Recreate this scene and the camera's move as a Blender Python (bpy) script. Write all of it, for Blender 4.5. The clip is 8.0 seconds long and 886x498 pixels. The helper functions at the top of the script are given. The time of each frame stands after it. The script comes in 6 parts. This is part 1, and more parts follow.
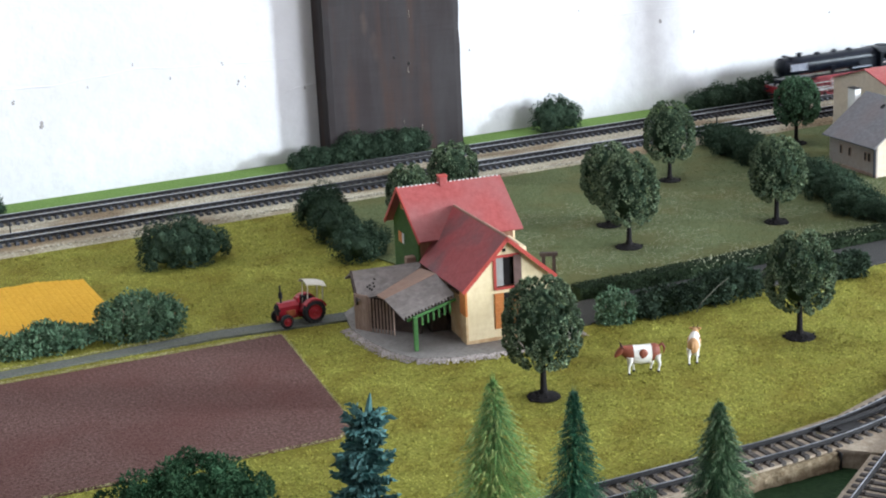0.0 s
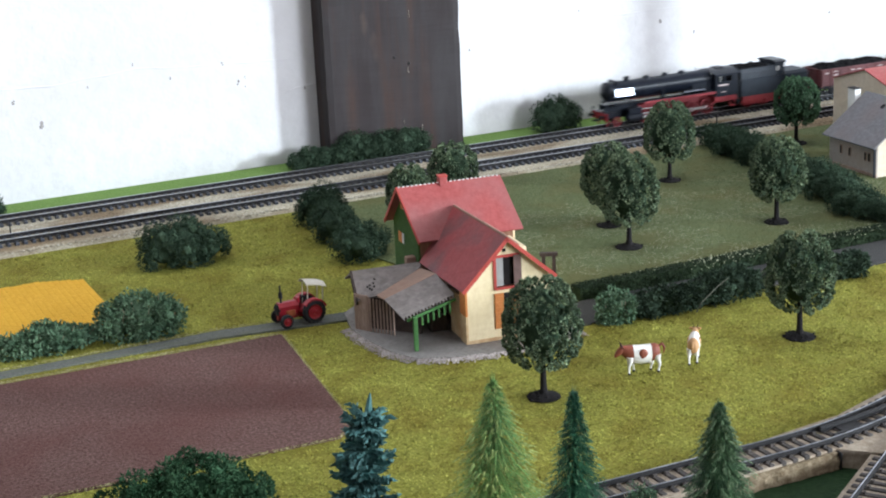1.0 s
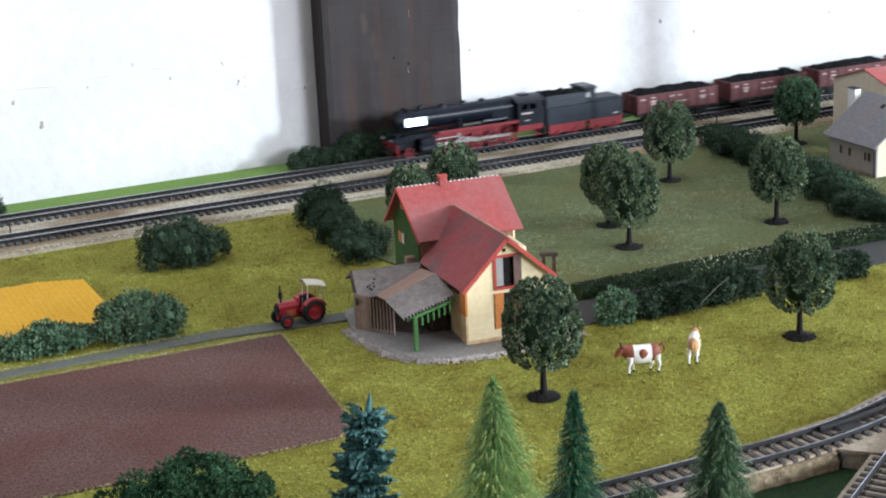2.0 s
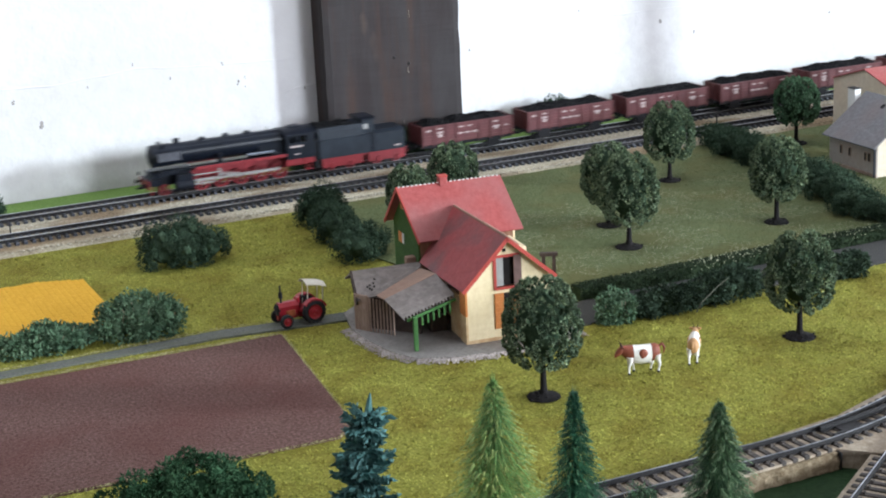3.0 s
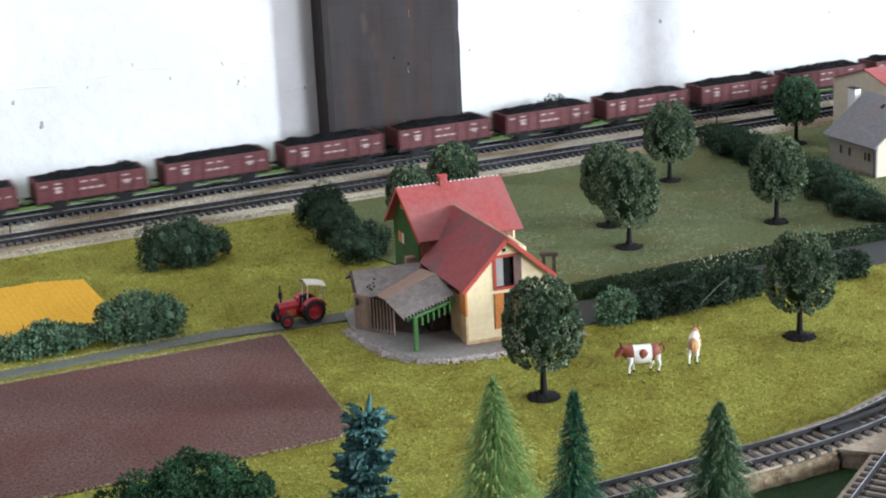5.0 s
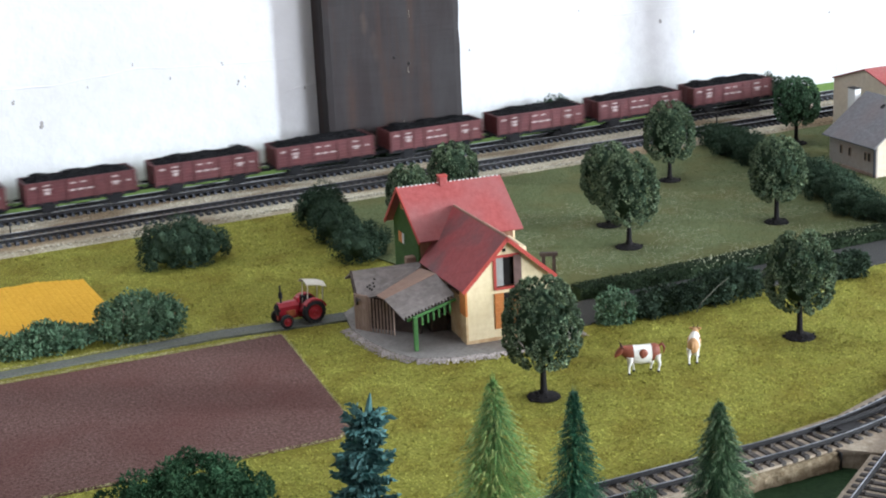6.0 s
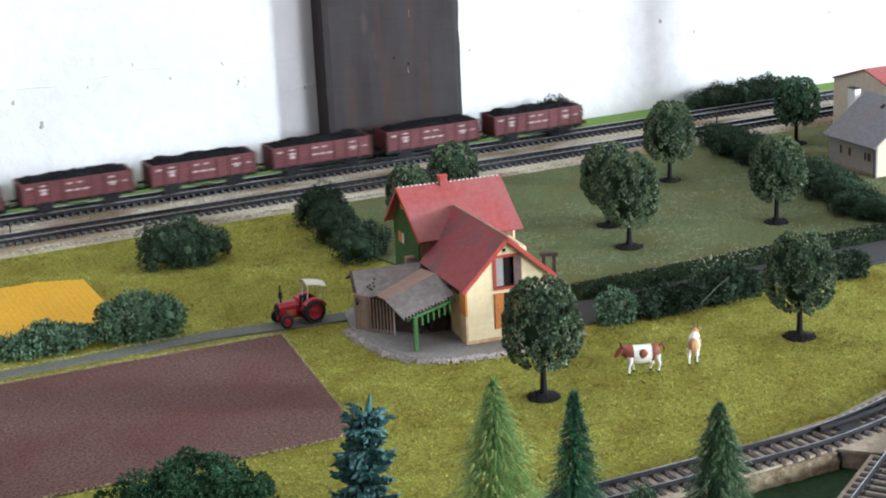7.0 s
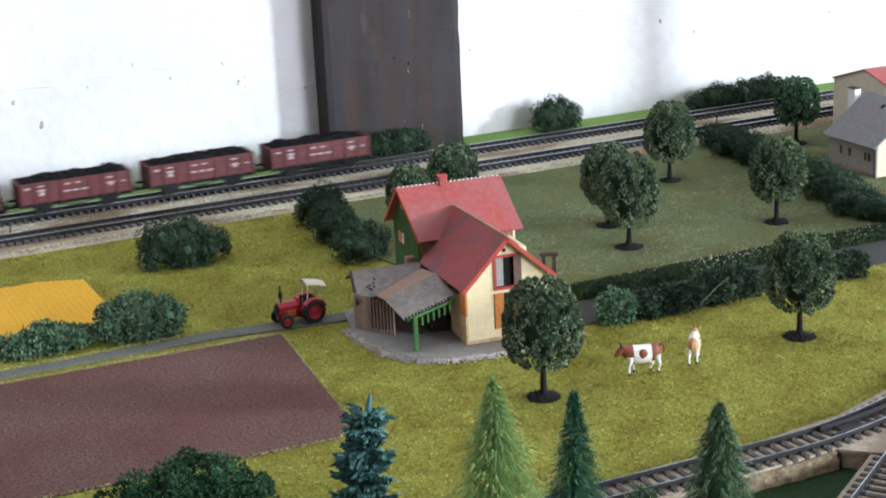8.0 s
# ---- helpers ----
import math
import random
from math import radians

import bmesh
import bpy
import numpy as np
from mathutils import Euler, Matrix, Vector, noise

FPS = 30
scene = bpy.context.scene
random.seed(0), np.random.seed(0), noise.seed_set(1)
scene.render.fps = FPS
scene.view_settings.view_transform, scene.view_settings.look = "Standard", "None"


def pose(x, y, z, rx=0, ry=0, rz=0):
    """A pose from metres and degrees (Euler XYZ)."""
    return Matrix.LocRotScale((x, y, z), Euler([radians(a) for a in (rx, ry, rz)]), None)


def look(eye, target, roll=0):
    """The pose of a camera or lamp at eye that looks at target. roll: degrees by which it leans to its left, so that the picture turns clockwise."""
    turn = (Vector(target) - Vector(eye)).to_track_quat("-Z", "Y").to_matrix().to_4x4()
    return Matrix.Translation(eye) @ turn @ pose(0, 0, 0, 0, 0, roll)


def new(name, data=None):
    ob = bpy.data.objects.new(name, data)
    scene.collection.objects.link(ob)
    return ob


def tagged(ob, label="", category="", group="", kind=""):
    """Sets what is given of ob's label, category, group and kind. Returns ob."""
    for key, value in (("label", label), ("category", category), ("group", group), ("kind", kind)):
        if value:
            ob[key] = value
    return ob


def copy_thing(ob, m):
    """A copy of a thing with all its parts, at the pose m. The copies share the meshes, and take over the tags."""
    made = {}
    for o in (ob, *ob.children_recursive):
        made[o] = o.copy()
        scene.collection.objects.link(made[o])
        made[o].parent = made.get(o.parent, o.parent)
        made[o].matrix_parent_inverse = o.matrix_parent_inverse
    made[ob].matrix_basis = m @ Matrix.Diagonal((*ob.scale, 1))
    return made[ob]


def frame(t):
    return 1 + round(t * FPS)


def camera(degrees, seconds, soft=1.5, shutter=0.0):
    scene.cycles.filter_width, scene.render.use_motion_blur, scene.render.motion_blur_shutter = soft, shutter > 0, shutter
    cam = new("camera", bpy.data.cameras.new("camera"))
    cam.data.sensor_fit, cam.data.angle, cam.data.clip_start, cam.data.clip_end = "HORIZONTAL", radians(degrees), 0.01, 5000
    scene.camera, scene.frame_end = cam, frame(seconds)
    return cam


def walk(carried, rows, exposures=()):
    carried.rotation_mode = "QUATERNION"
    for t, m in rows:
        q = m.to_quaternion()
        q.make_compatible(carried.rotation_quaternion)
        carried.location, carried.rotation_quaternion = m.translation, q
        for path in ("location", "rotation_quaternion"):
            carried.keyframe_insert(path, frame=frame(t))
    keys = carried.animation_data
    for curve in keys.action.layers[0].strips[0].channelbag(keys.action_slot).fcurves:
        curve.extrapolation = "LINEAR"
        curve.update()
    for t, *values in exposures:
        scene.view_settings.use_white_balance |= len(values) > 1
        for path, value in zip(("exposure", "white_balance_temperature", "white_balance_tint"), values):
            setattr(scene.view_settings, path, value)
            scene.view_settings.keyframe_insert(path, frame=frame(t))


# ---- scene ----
# ---- camera: it stands still on its support before the layout ----
cam = camera(30.93, 8.0, soft=1.95, shutter=0.6)
EYE = (0.0, -1.4085, 0.3643)
VIEW = look(EYE, (0.60658, -0.10314, -0.05772), roll=-2.69)
walk(cam, [(0.0, VIEW), (8.0, VIEW)])

# ---- world and light: daylight through two windows of a whitewashed room, plus overhead fill ----
world = bpy.data.worlds.new("sky")
scene.world = world
world.use_nodes = True
wn = world.node_tree
sky = wn.nodes.new("ShaderNodeTexSky")
sky.sky_type = "NISHITA"
sky.sun_disc = False
sky.sun_elevation, sky.sun_rotation = radians(35), radians(120)
wn.links.new(sky.outputs[0], wn.nodes["Background"].inputs[0])
wn.nodes["Background"].inputs[1].default_value = 0.1


def window_lamp(name, eye, target, w, h, watts, colour):
    data = bpy.data.lights.new(name, "AREA")
    data.shape, data.size, data.size_y, data.energy, data.color = "RECTANGLE", w, h, watts, colour
    ob = new(name, data)
    ob.matrix_world = look(eye, target)
    return tagged(ob, "daylight entering through an unseen opening", "daylight", kind="structure")


window_lamp("side_window_light", (4.96, -3.27, 1.00), (0.5, -0.3, 0.05), 0.42, 0.52, 402, (0.770, 0.90, 1.0))
# Added fill from above that lifts the shadows; no known source.
window_lamp("roof_window_light", (0.45, -0.32, 1.32), (0.45, -0.32, 0.0), 1.4, 0.5, 6.5, (0.83, 0.905, 1.0))
window_lamp("back_window_light", (2.25, -3.98, 0.85), (0.5, 0.0, 0.0), 1.2, 0.75, 124, (0.815, 0.90, 1.0))


# ---- materials ----
def mat(name, c1, c2, scale=200.0, rough=0.8, bump=0.3, metal=0.0, c3=None, big=25.0, vary=0.0, spec=0.4, stretch=(1, 1, 1), cut=(0.35, 0.65), island=False, patch=None, share=0.6, edge=(0.4, 0.68)):
    """Two colours mixed by fine noise, tinted by coarse noise (its grain stretched by patch) towards c3, with fine relief."""
    m = bpy.data.materials.new(name)
    m.use_nodes = True
    nt = m.node_tree
    N, L = nt.nodes.new, nt.links.new
    b = nt.nodes["Principled BSDF"]
    tc = N("ShaderNodeTexCoord")
    mp = N("ShaderNodeMapping")
    mp.inputs["Scale"].default_value = stretch
    L(tc.outputs["Object"], mp.inputs[0])
    n1 = N("ShaderNodeTexNoise")
    n1.inputs["Scale"].default_value, n1.inputs["Detail"].default_value, n1.inputs["Roughness"].default_value = scale, 5, 0.65
    L(mp.outputs[0], n1.inputs["Vector"])
    r1 = N("ShaderNodeValToRGB")
    r1.color_ramp.elements[0].position, r1.color_ramp.elements[1].position = cut
    r1.color_ramp.elements[0].color, r1.color_ramp.elements[1].color = (*c1, 1), (*c2, 1)
    L(n1.outputs[0], r1.inputs[0])
    n2 = N("ShaderNodeTexNoise")
    n2.inputs["Scale"].default_value, n2.inputs["Detail"].default_value = big, 3
    m2 = N("ShaderNodeMapping")
    m2.inputs["Scale"].default_value = patch or stretch
    L(tc.outputs["Object"], m2.inputs[0])
    L(m2.outputs[0], n2.inputs["Vector"])
    r2 = N("ShaderNodeValToRGB")
    r2.color_ramp.elements[0].position, r2.color_ramp.elements[1].position = edge
    L(n2.outputs[0], r2.inputs[0])
    mx = N("ShaderNodeMixRGB")
    mx.inputs[2].default_value = (*(c3 or tuple(0.75 * v for v in c1)), 1)
    sc = N("ShaderNodeMath")
    sc.operation = "MULTIPLY"
    sc.inputs[1].default_value = share
    L(r2.outputs[0], sc.inputs[0])
    L(sc.outputs[0], mx.inputs[0])
    L(r1.outputs[0], mx.inputs[1])
    col = mx.outputs[0]
    if vary:
        hs = N("ShaderNodeHueSaturation")
        mr = N("ShaderNodeMapRange")
        mr.inputs["To Min"].default_value, mr.inputs["To Max"].default_value = 1 - vary, 1 + vary
        if island:
            L(N("ShaderNodeNewGeometry").outputs["Random Per Island"], mr.inputs[0])
        else:
            L(N("ShaderNodeObjectInfo").outputs["Random"], mr.inputs[0])
        L(mr.outputs[0], hs.inputs["Value"])
        L(col, hs.inputs["Color"])
        col = hs.outputs[0]
    L(col, b.inputs["Base Color"])
    b.inputs["Roughness"].default_value, b.inputs["Metallic"].default_value = rough, metal
    b.inputs["Specular IOR Level"].default_value = spec
    if bump:
        bp = N("ShaderNodeBump")
        bp.inputs["Strength"].default_value, bp.inputs["Distance"].default_value = bump, 0.001
        L(n1.outputs[0], bp.inputs["Height"])
        L(bp.outputs[0], b.inputs["Normal"])
    return m


M_PLASTER = mat("whitewashed plaster", (0.645, 0.625, 0.632), (0.715, 0.70, 0.705), 60, 0.9, 0.8, c3=(0.60, 0.575, 0.585), big=6)
M_GREYPLASTER = mat("pale old plaster", (0.60, 0.55, 0.55), (0.70, 0.65, 0.65), 40, 0.9, 0.5, big=6)
M_DIRT = mat("wall blemish", (0.25, 0.23, 0.22), (0.4, 0.37, 0.36), 300, 0.9, 0.5)
M_GRASS = mat("olive grass mat", (0.185, 0.175, 0.030), (0.325, 0.315, 0.066), 420, 0.95, 0.6, c3=(0.175, 0.130, 0.020), big=26, spec=0.1, share=0.6, edge=(0.42, 0.66))
M_BLADE = mat("olive grass fibre", (0.235, 0.235, 0.042), (0.41, 0.405, 0.090), 90, 0.9, 0, c3=(0.19, 0.150, 0.024), big=26, vary=0.55, island=True, spec=0.1, share=0.6, edge=(0.42, 0.66))
M_MEADOW = mat("dull meadow mat", (0.072, 0.092, 0.038), (0.150, 0.170, 0.080), 500, 0.95, 0.8, c3=(0.125, 0.115, 0.045), big=20, spec=0.1, share=0.7, edge=(0.45, 0.65))
M_MBLADE = mat("dull meadow fibre", (0.10, 0.115, 0.042), (0.21, 0.222, 0.11), 60, 0.9, 0, big=18, vary=0.5, island=True, spec=0.1)
M_FLOWER = mat("pale meadow flock", (0.38, 0.40, 0.26), (0.52, 0.53, 0.38), 200, 0.9, 0, spec=0.1)
M_STRIP = mat("bright grass", (0.115, 0.20, 0.045), (0.20, 0.31, 0.09), 500, 0.95, 0.6, c3=(0.16, 0.26, 0.07), big=30, spec=0.1)
M_FIELD = mat("ploughed field flock", (0.078, 0.038, 0.031), (0.205, 0.122, 0.105), 480, 0.97, 1.0, c3=(0.115, 0.045, 0.038), big=16, spec=0.1)
M_CORN = mat("ripe corn field", (0.66, 0.34, 0.03), (0.80, 0.45, 0.06), 500, 0.9, 0.4, c3=(0.70, 0.38, 0.04), big=30, spec=0.1)
M_ROAD = mat("grey lane", (0.095, 0.10, 0.088), (0.165, 0.168, 0.150), 500, 0.95, 0.5, c3=(0.12, 0.125, 0.085), big=40, spec=0.2, patch=(1, 5, 1))
M_STREET = mat("dark street", (0.042, 0.040, 0.038), (0.068, 0.066, 0.063), 600, 0.95, 0.5, c3=(0.06, 0.06, 0.055), big=30, spec=0.2)
M_GRAVEL = mat("ballast", (0.33, 0.285, 0.205), (0.54, 0.485, 0.37), 420, 0.95, 1.0, c3=(0.20, 0.135, 0.075), big=9, spec=0.2, patch=(1, 3.5, 1), share=0.85, edge=(0.46, 0.60))
M_STONE = mat("gravel stones", (0.36, 0.32, 0.25), (0.66, 0.61, 0.50), 50, 0.9, 0.2, c3=(0.22, 0.15, 0.085), big=9, vary=0.35, island=True, spec=0.2, patch=(1, 3.5, 1), share=0.85, edge=(0.46, 0.60))
M_SLEEPER = mat("dark sleeper", (0.050, 0.054, 0.068), (0.092, 0.097, 0.116), 500, 0.28, 0.03, vary=0.25, spec=0.6)
M_SLEEPER2 = mat("brown sleeper", (0.05, 0.04, 0.035), (0.09, 0.075, 0.065), 500, 0.7, 0.3, vary=0.3)
M_RAIL = mat("dark rail web", (0.014, 0.013, 0.014), (0.03, 0.027, 0.027), 300, 0.6, 0.1, spec=0.25)
M_HEAD = mat("rail head steel", (0.42, 0.43, 0.47), (0.62, 0.63, 0.68), 200, 0.3, 0.05, metal=1.0, c3=(0.16, 0.14, 0.13), big=15)
M_HEDGE = mat("dark hedge foliage", (0.014, 0.028, 0.012), (0.04, 0.062, 0.028), 260, 0.85, 0.4, big=40, vary=0.5, island=True, spec=0.2)
M_LEAF = mat("tree foliage", (0.040, 0.076, 0.040), (0.245, 0.300, 0.175), 300, 0.8, 0.5, c3=(0.045, 0.085, 0.056), big=60, vary=0.6, island=True, spec=0.2)
M_BUSH = mat("bush foliage", (0.026, 0.048, 0.030), (0.066, 0.100, 0.062), 200, 0.9, 0.4, c3=(0.026, 0.048, 0.030), big=60, vary=0.3, island=True, spec=0.08)
M_BUSH2 = mat("bluish bush foliage", (0.060, 0.125, 0.068), (0.17, 0.255, 0.155), 260, 0.85, 0.4, c3=(0.050, 0.105, 0.060), big=40, vary=0.45, island=True, spec=0.2)
M_TRUNK = mat("dark trunk", (0.010, 0.009, 0.010), (0.024, 0.021, 0.021), 500, 0.9, 0.5, spec=0.12)
M_FIRL = mat("light spruce needles", (0.085, 0.18, 0.045), (0.19, 0.31, 0.085), 300, 0.7, 0.2, c3=(0.07, 0.19, 0.075), big=25, vary=0.4, island=True, spec=0.2)
M_FIRD = mat("dark spruce needles", (0.008, 0.045, 0.022), (0.032, 0.115, 0.055), 300, 0.6, 0.2, c3=(0.012, 0.06, 0.035), big=25, vary=0.5, island=True, spec=0.2)
M_FIRB = mat("blue spruce needles", (0.032, 0.096, 0.090), (0.085, 0.180, 0.168), 300, 0.7, 0.3, c3=(0.030, 0.10, 0.10), big=40, vary=0.4, island=True, spec=0.2)
M_FIRG = mat("green spruce needles", (0.020, 0.058, 0.022), (0.064, 0.118, 0.046), 300, 0.7, 0.2, c3=(0.03, 0.09, 0.05), big=25, vary=0.5, island=True, spec=0.3)


# ---- mesh helpers ----
class Shape:
    """Gathers faces of one part."""

    def __init__(self):
        self.v, self.f = [], []

    def add(self, verts, faces):
        k = len(self.v)
        self.v += [tuple(p) for p in verts]
        self.f += [tuple(i + k for i in f) for f in faces]
        return self

    def box(self, x0, x1, y0, y1, z0, z1, c=0.0):
        if not c:
            return self.add([(x, y, z) for x in (x0, x1) for y in (y0, y1) for z in (z0, z1)],
                            [(0, 1, 3, 2), (4, 6, 7, 5), (0, 4, 5, 1), (2, 3, 7, 6), (0, 2, 6, 4), (1, 5, 7, 3)])
        # chamfered along z and at the top
        ring = lambda d: [(x0 + c + d, y0 + d), (x1 - c - d, y0 + d), (x1 - d, y0 + c + d), (x1 - d, y1 - c - d),
                          (x1 - c - d, y1 - d), (x0 + c + d, y1 - d), (x0 + d, y1 - c - d), (x0 + d, y0 + c + d)]
        vs = [(x, y, z0) for x, y in ring(0)] + [(x, y, z1 - c) for x, y in ring(0)] + [(x, y, z1) for x, y in ring(c * 0.8)]
        fs = [tuple(range(7, -1, -1)), tuple(range(16, 24))]
        for a in (0, 8):
            fs += [(a + i, a + (i + 1) % 8, a + 8 + (i + 1) % 8, a + 8 + i) for i in range(8)]
        return self.add(vs, fs)

    def cyl(self, a, b, r, r2=None, n=16):
        a, b = Vector(a), Vector(b)
        r2 = r if r2 is None else r2
        d = (b - a).normalized()
        u = d.orthogonal().normalized()
        w = d.cross(u)
        vs = [c + q * (u * math.cos(t) + w * math.sin(t)) for c, q in ((a, r), (b, r2)) for t in (2 * math.pi * i / n for i in range(n))]
        return self.add(vs, [tuple(range(n - 1, -1, -1)), tuple(range(n, 2 * n))] + [(i, (i + 1) % n, n + (i + 1) % n, n + i) for i in range(n)])

    def lathe(self, o, axis, rows, n=20):
        """rows of (along, radius) about an axis through o."""
        o, d = Vector(o), Vector(axis).normalized()
        u = d.orthogonal().normalized()
        w = d.cross(u)
        vs = [o + d * s + r * (u * math.cos(2 * math.pi * i / n) + w * math.sin(2 * math.pi * i / n)) for s, r in rows for i in range(n)]
        m = len(rows)
        fs = [tuple(range(n - 1, -1, -1)), tuple(range((m - 1) * n, m * n))]
        fs += [(k * n + i, k * n + (i + 1) % n, (k + 1) * n + (i + 1) % n, (k + 1) * n + i) for k in range(m - 1) for i in range(n)]
        return self.add(vs, fs)

    def prism(self, pts, vec):
        """A polygon of 3D points pushed along vec."""
        n = len(pts)
        vec = Vector(vec)
        vs = [Vector(p) for p in pts] + [Vector(p) + vec for p in pts]
        return self.add(vs, [tuple(range(n - 1, -1, -1)), tuple(range(n, 2 * n))] + [(i, (i + 1) % n, n + (i + 1) % n, n + i) for i in range(n)])

    def plate(self, pts, thick):
        """A slab of that thickness whose upper face has these corners."""
        a, b, c = (Vector(p) for p in pts[:3])
        nrm = (b - a).cross(c - a).normalized()
        if nrm.z < 0:
            nrm = -nrm
        return self.prism(pts, -nrm * thick)

    def ico(self, c, r, sub=1, squash=(1, 1, 1), jit=0.0):
        vs, fs = ICO[sub]
        c = Vector(c)
        return self.add([c + Vector((p.x * squash[0], p.y * squash[1], p.z * squash[2])) * r * (1 + random.uniform(-jit, jit)) for p in vs], fs)


def ico_data(sub):
    bm = bmesh.new()
    bmesh.ops.create_icosphere(bm, subdivisions=sub, radius=1)
    out = [v.co.copy() for v in bm.verts], [tuple(v.index for v in f.verts) for f in bm.faces]
    bm.free()
    return out


ICO = {k: ico_data(k) for k in (1, 2, 3)}


def part(name, sh, material, parent=None, label="", smooth=False, m=None):
    me = bpy.data.meshes.new(name)
    me.from_pydata([tuple(p) for p in sh.v], [], sh.f)
    bm = bmesh.new()
    bm.from_mesh(me)
    bmesh.ops.recalc_face_normals(bm, faces=bm.faces)
    bm.to_mesh(me)
    bm.free()
    if smooth:
        me.polygons.foreach_set("use_smooth", [True] * len(me.polygons))
        me.set_sharp_from_angle(angle=radians(40))
    me.materials.append(material)
    ob = new(name, me)
    if m is not None:
        ob.matrix_basis = m
    ob.parent = parent
    if label:
        tagged(ob, label)
    return ob


def thing(name, label, category, m=None, group="", kind=""):
    ob = new(name)
    ob.empty_display_size = 0.01
    if m is not None:
        ob.matrix_basis = m
    return tagged(ob, label, category, group, kind)


def piece(name, mesh, parent, m):
    ob = new(name, mesh)
    ob.matrix_basis = m
    ob.parent = parent
    return ob


def setting(name, sh, material, label, category, smooth=False):
    return tagged(part(name, sh, material, None, "", smooth), label, category, kind="structure")


def raw(name, verts, faces, material):
    me = bpy.data.meshes.new(name)
    me.from_pydata(verts, [], faces)
    me.materials.append(material)
    return new(name, me)


# ---- room ----
WALL_Y = 0.080
TOP = 1.30
setting("wall_north", Shape().box(-2.6, 5.05, WALL_Y, WALL_Y + 0.2, -0.9, TOP), M_PLASTER, "whitewashed rough plaster wall behind the layout", "wall")
setting("wall_west", Shape().box(-2.8, -2.6, -4.2, WALL_Y + 0.2, -0.9, TOP), M_GREYPLASTER, "old pale plaster side wall", "wall")
sh = Shape()
sh.box(5.05, 5.25, -4.2, -3.60, -0.9, TOP).box(5.05, 5.25, -2.94, WALL_Y + 0.2, -0.9, TOP)
sh.box(5.05, 5.25, -3.60, -2.94, -0.9, 0.70).box(5.05, 5.25, -3.60, -2.94, 1.28, TOP)
setting("wall_east", sh, M_GREYPLASTER, "old pale plaster wall with a small window", "wall")
sh = Shape()
sh.box(-2.6, 1.6, -4.2, -4.0, -0.9, TOP).box(2.9, 5.05, -4.2, -4.0, -0.9, TOP)
sh.box(1.6, 2.9, -4.2, -4.0, -0.9, 0.4).box(1.6, 2.9, -4.2, -4.0, 1.26, TOP)
setting("wall_south", sh, M_GREYPLASTER, "old pale plaster wall with a window", "wall")
setting("floor", Shape().box(-2.8, 5.25, -4.2, WALL_Y + 0.2, -1.0, -0.9), mat("concrete floor", (0.16, 0.155, 0.15), (0.22, 0.21, 0.2), 20, 0.8), "grey concrete floor", "floor")
setting("ceiling", Shape().box(-2.8, 5.25, -4.2, -0.60, TOP, TOP + 0.1).box(-2.8, 5.25, -0.04, WALL_Y + 0.2, TOP, TOP + 0.1).box(-2.8, -0.30, -0.60, -0.04, TOP, TOP + 0.1).box(1.20, 5.25, -0.60, -0.04, TOP, TOP + 0.1), M_GREYPLASTER, "old plaster ceiling with an added opening for the fill light", "ceiling")

# ---- layout: board, grass, field, lanes ----
setting("ground", Shape().box(-1.0, 2.85, -0.766, WALL_Y, -0.03, 0.0), M_GRASS, "olive-yellow grass mat of the layout board", "grass")
setting("ground_meadow", Shape().prism([(0.475, -0.10, 0), (2.7, -0.10, 0), (2.7, -0.445, 0), (0.50, -0.445, 0), (0.485, -0.36, 0), (0.462, -0.25, 0)], (0, 0, 0.0012)), M_MEADOW, "dull green meadow with pale flowers", "meadow")
setting("ground_verge", Shape().box(-1.0, 2.85, 0.026, WALL_Y, 0, 0.0015), M_STRIP, "bright green grass strip along the wall", "grass")
setting("ground_field", Shape().prism([(-0.9, -0.385, 0), (0.05, -0.401, 0), (0.337, -0.412, 0), (0.3195, -0.5775, 0), (0.3165, -0.588, 0), (0.304, -0.6005, 0), (0.05, -0.589, 0), (-0.9, -0.575, 0)], (0, 0, 0.002)), M_FIELD, "dark reddish-brown ploughed field", "field")
setting("road_lane", Shape().prism([(-0.9, -0.362, 0), (0.20, -0.379, 0), (0.30, -0.378, 0), (0.40, -0.391, 0), (0.40, -0.409, 0), (0.30, -0.394, 0), (0.20, -0.3905, 0), (-0.9, -0.373, 0)], (0, 0, 0.0014)), M_ROAD, "narrow grey lane to the farmhouse", "road")
setting("road_street", Shape().prism([(0.50, -0.462, 0), (2.7, -0.462, 0), (2.7, -0.502, 0), (0.50, -0.507, 0)], (0, 0, 0.0016)), M_STREET, "grey street between hedges", "road")
sh = Shape()
for i in range(78):
    x0 = -0.105 + i * 0.0045
    ya, yb = -0.335 + random.uniform(-0.002, 0.002), -0.206 - 0.0012 * max(0, i - 70) ** 1.2 + random.uniform(-0.001, 0.001)
    sh.prism([(x0, ya, 0.0), (x0, ya, 0.00695), (x0 + 0.0013, ya, 0.0070), (x0 + 0.0032, ya, 0.00702), (x0 + 0.0044, ya, 0.00695), (x0 + 0.0044, ya, 0.0)], (0, yb - ya, random.uniform(0, 0.0001)))
setting("ground_corn", sh, M_CORN, "golden yellow ripe corn field in rows", "field")

# ---- ballast beds, sleepers and rails ----
RAIL = 0.010


def profile_bed(name, pts, x0, x1, label):
    return setting(name, Shape().prism([(x0, y, z) for y, z in pts], (x1 - x0, 0, 0)), M_GRAVEL, label, "ballast")


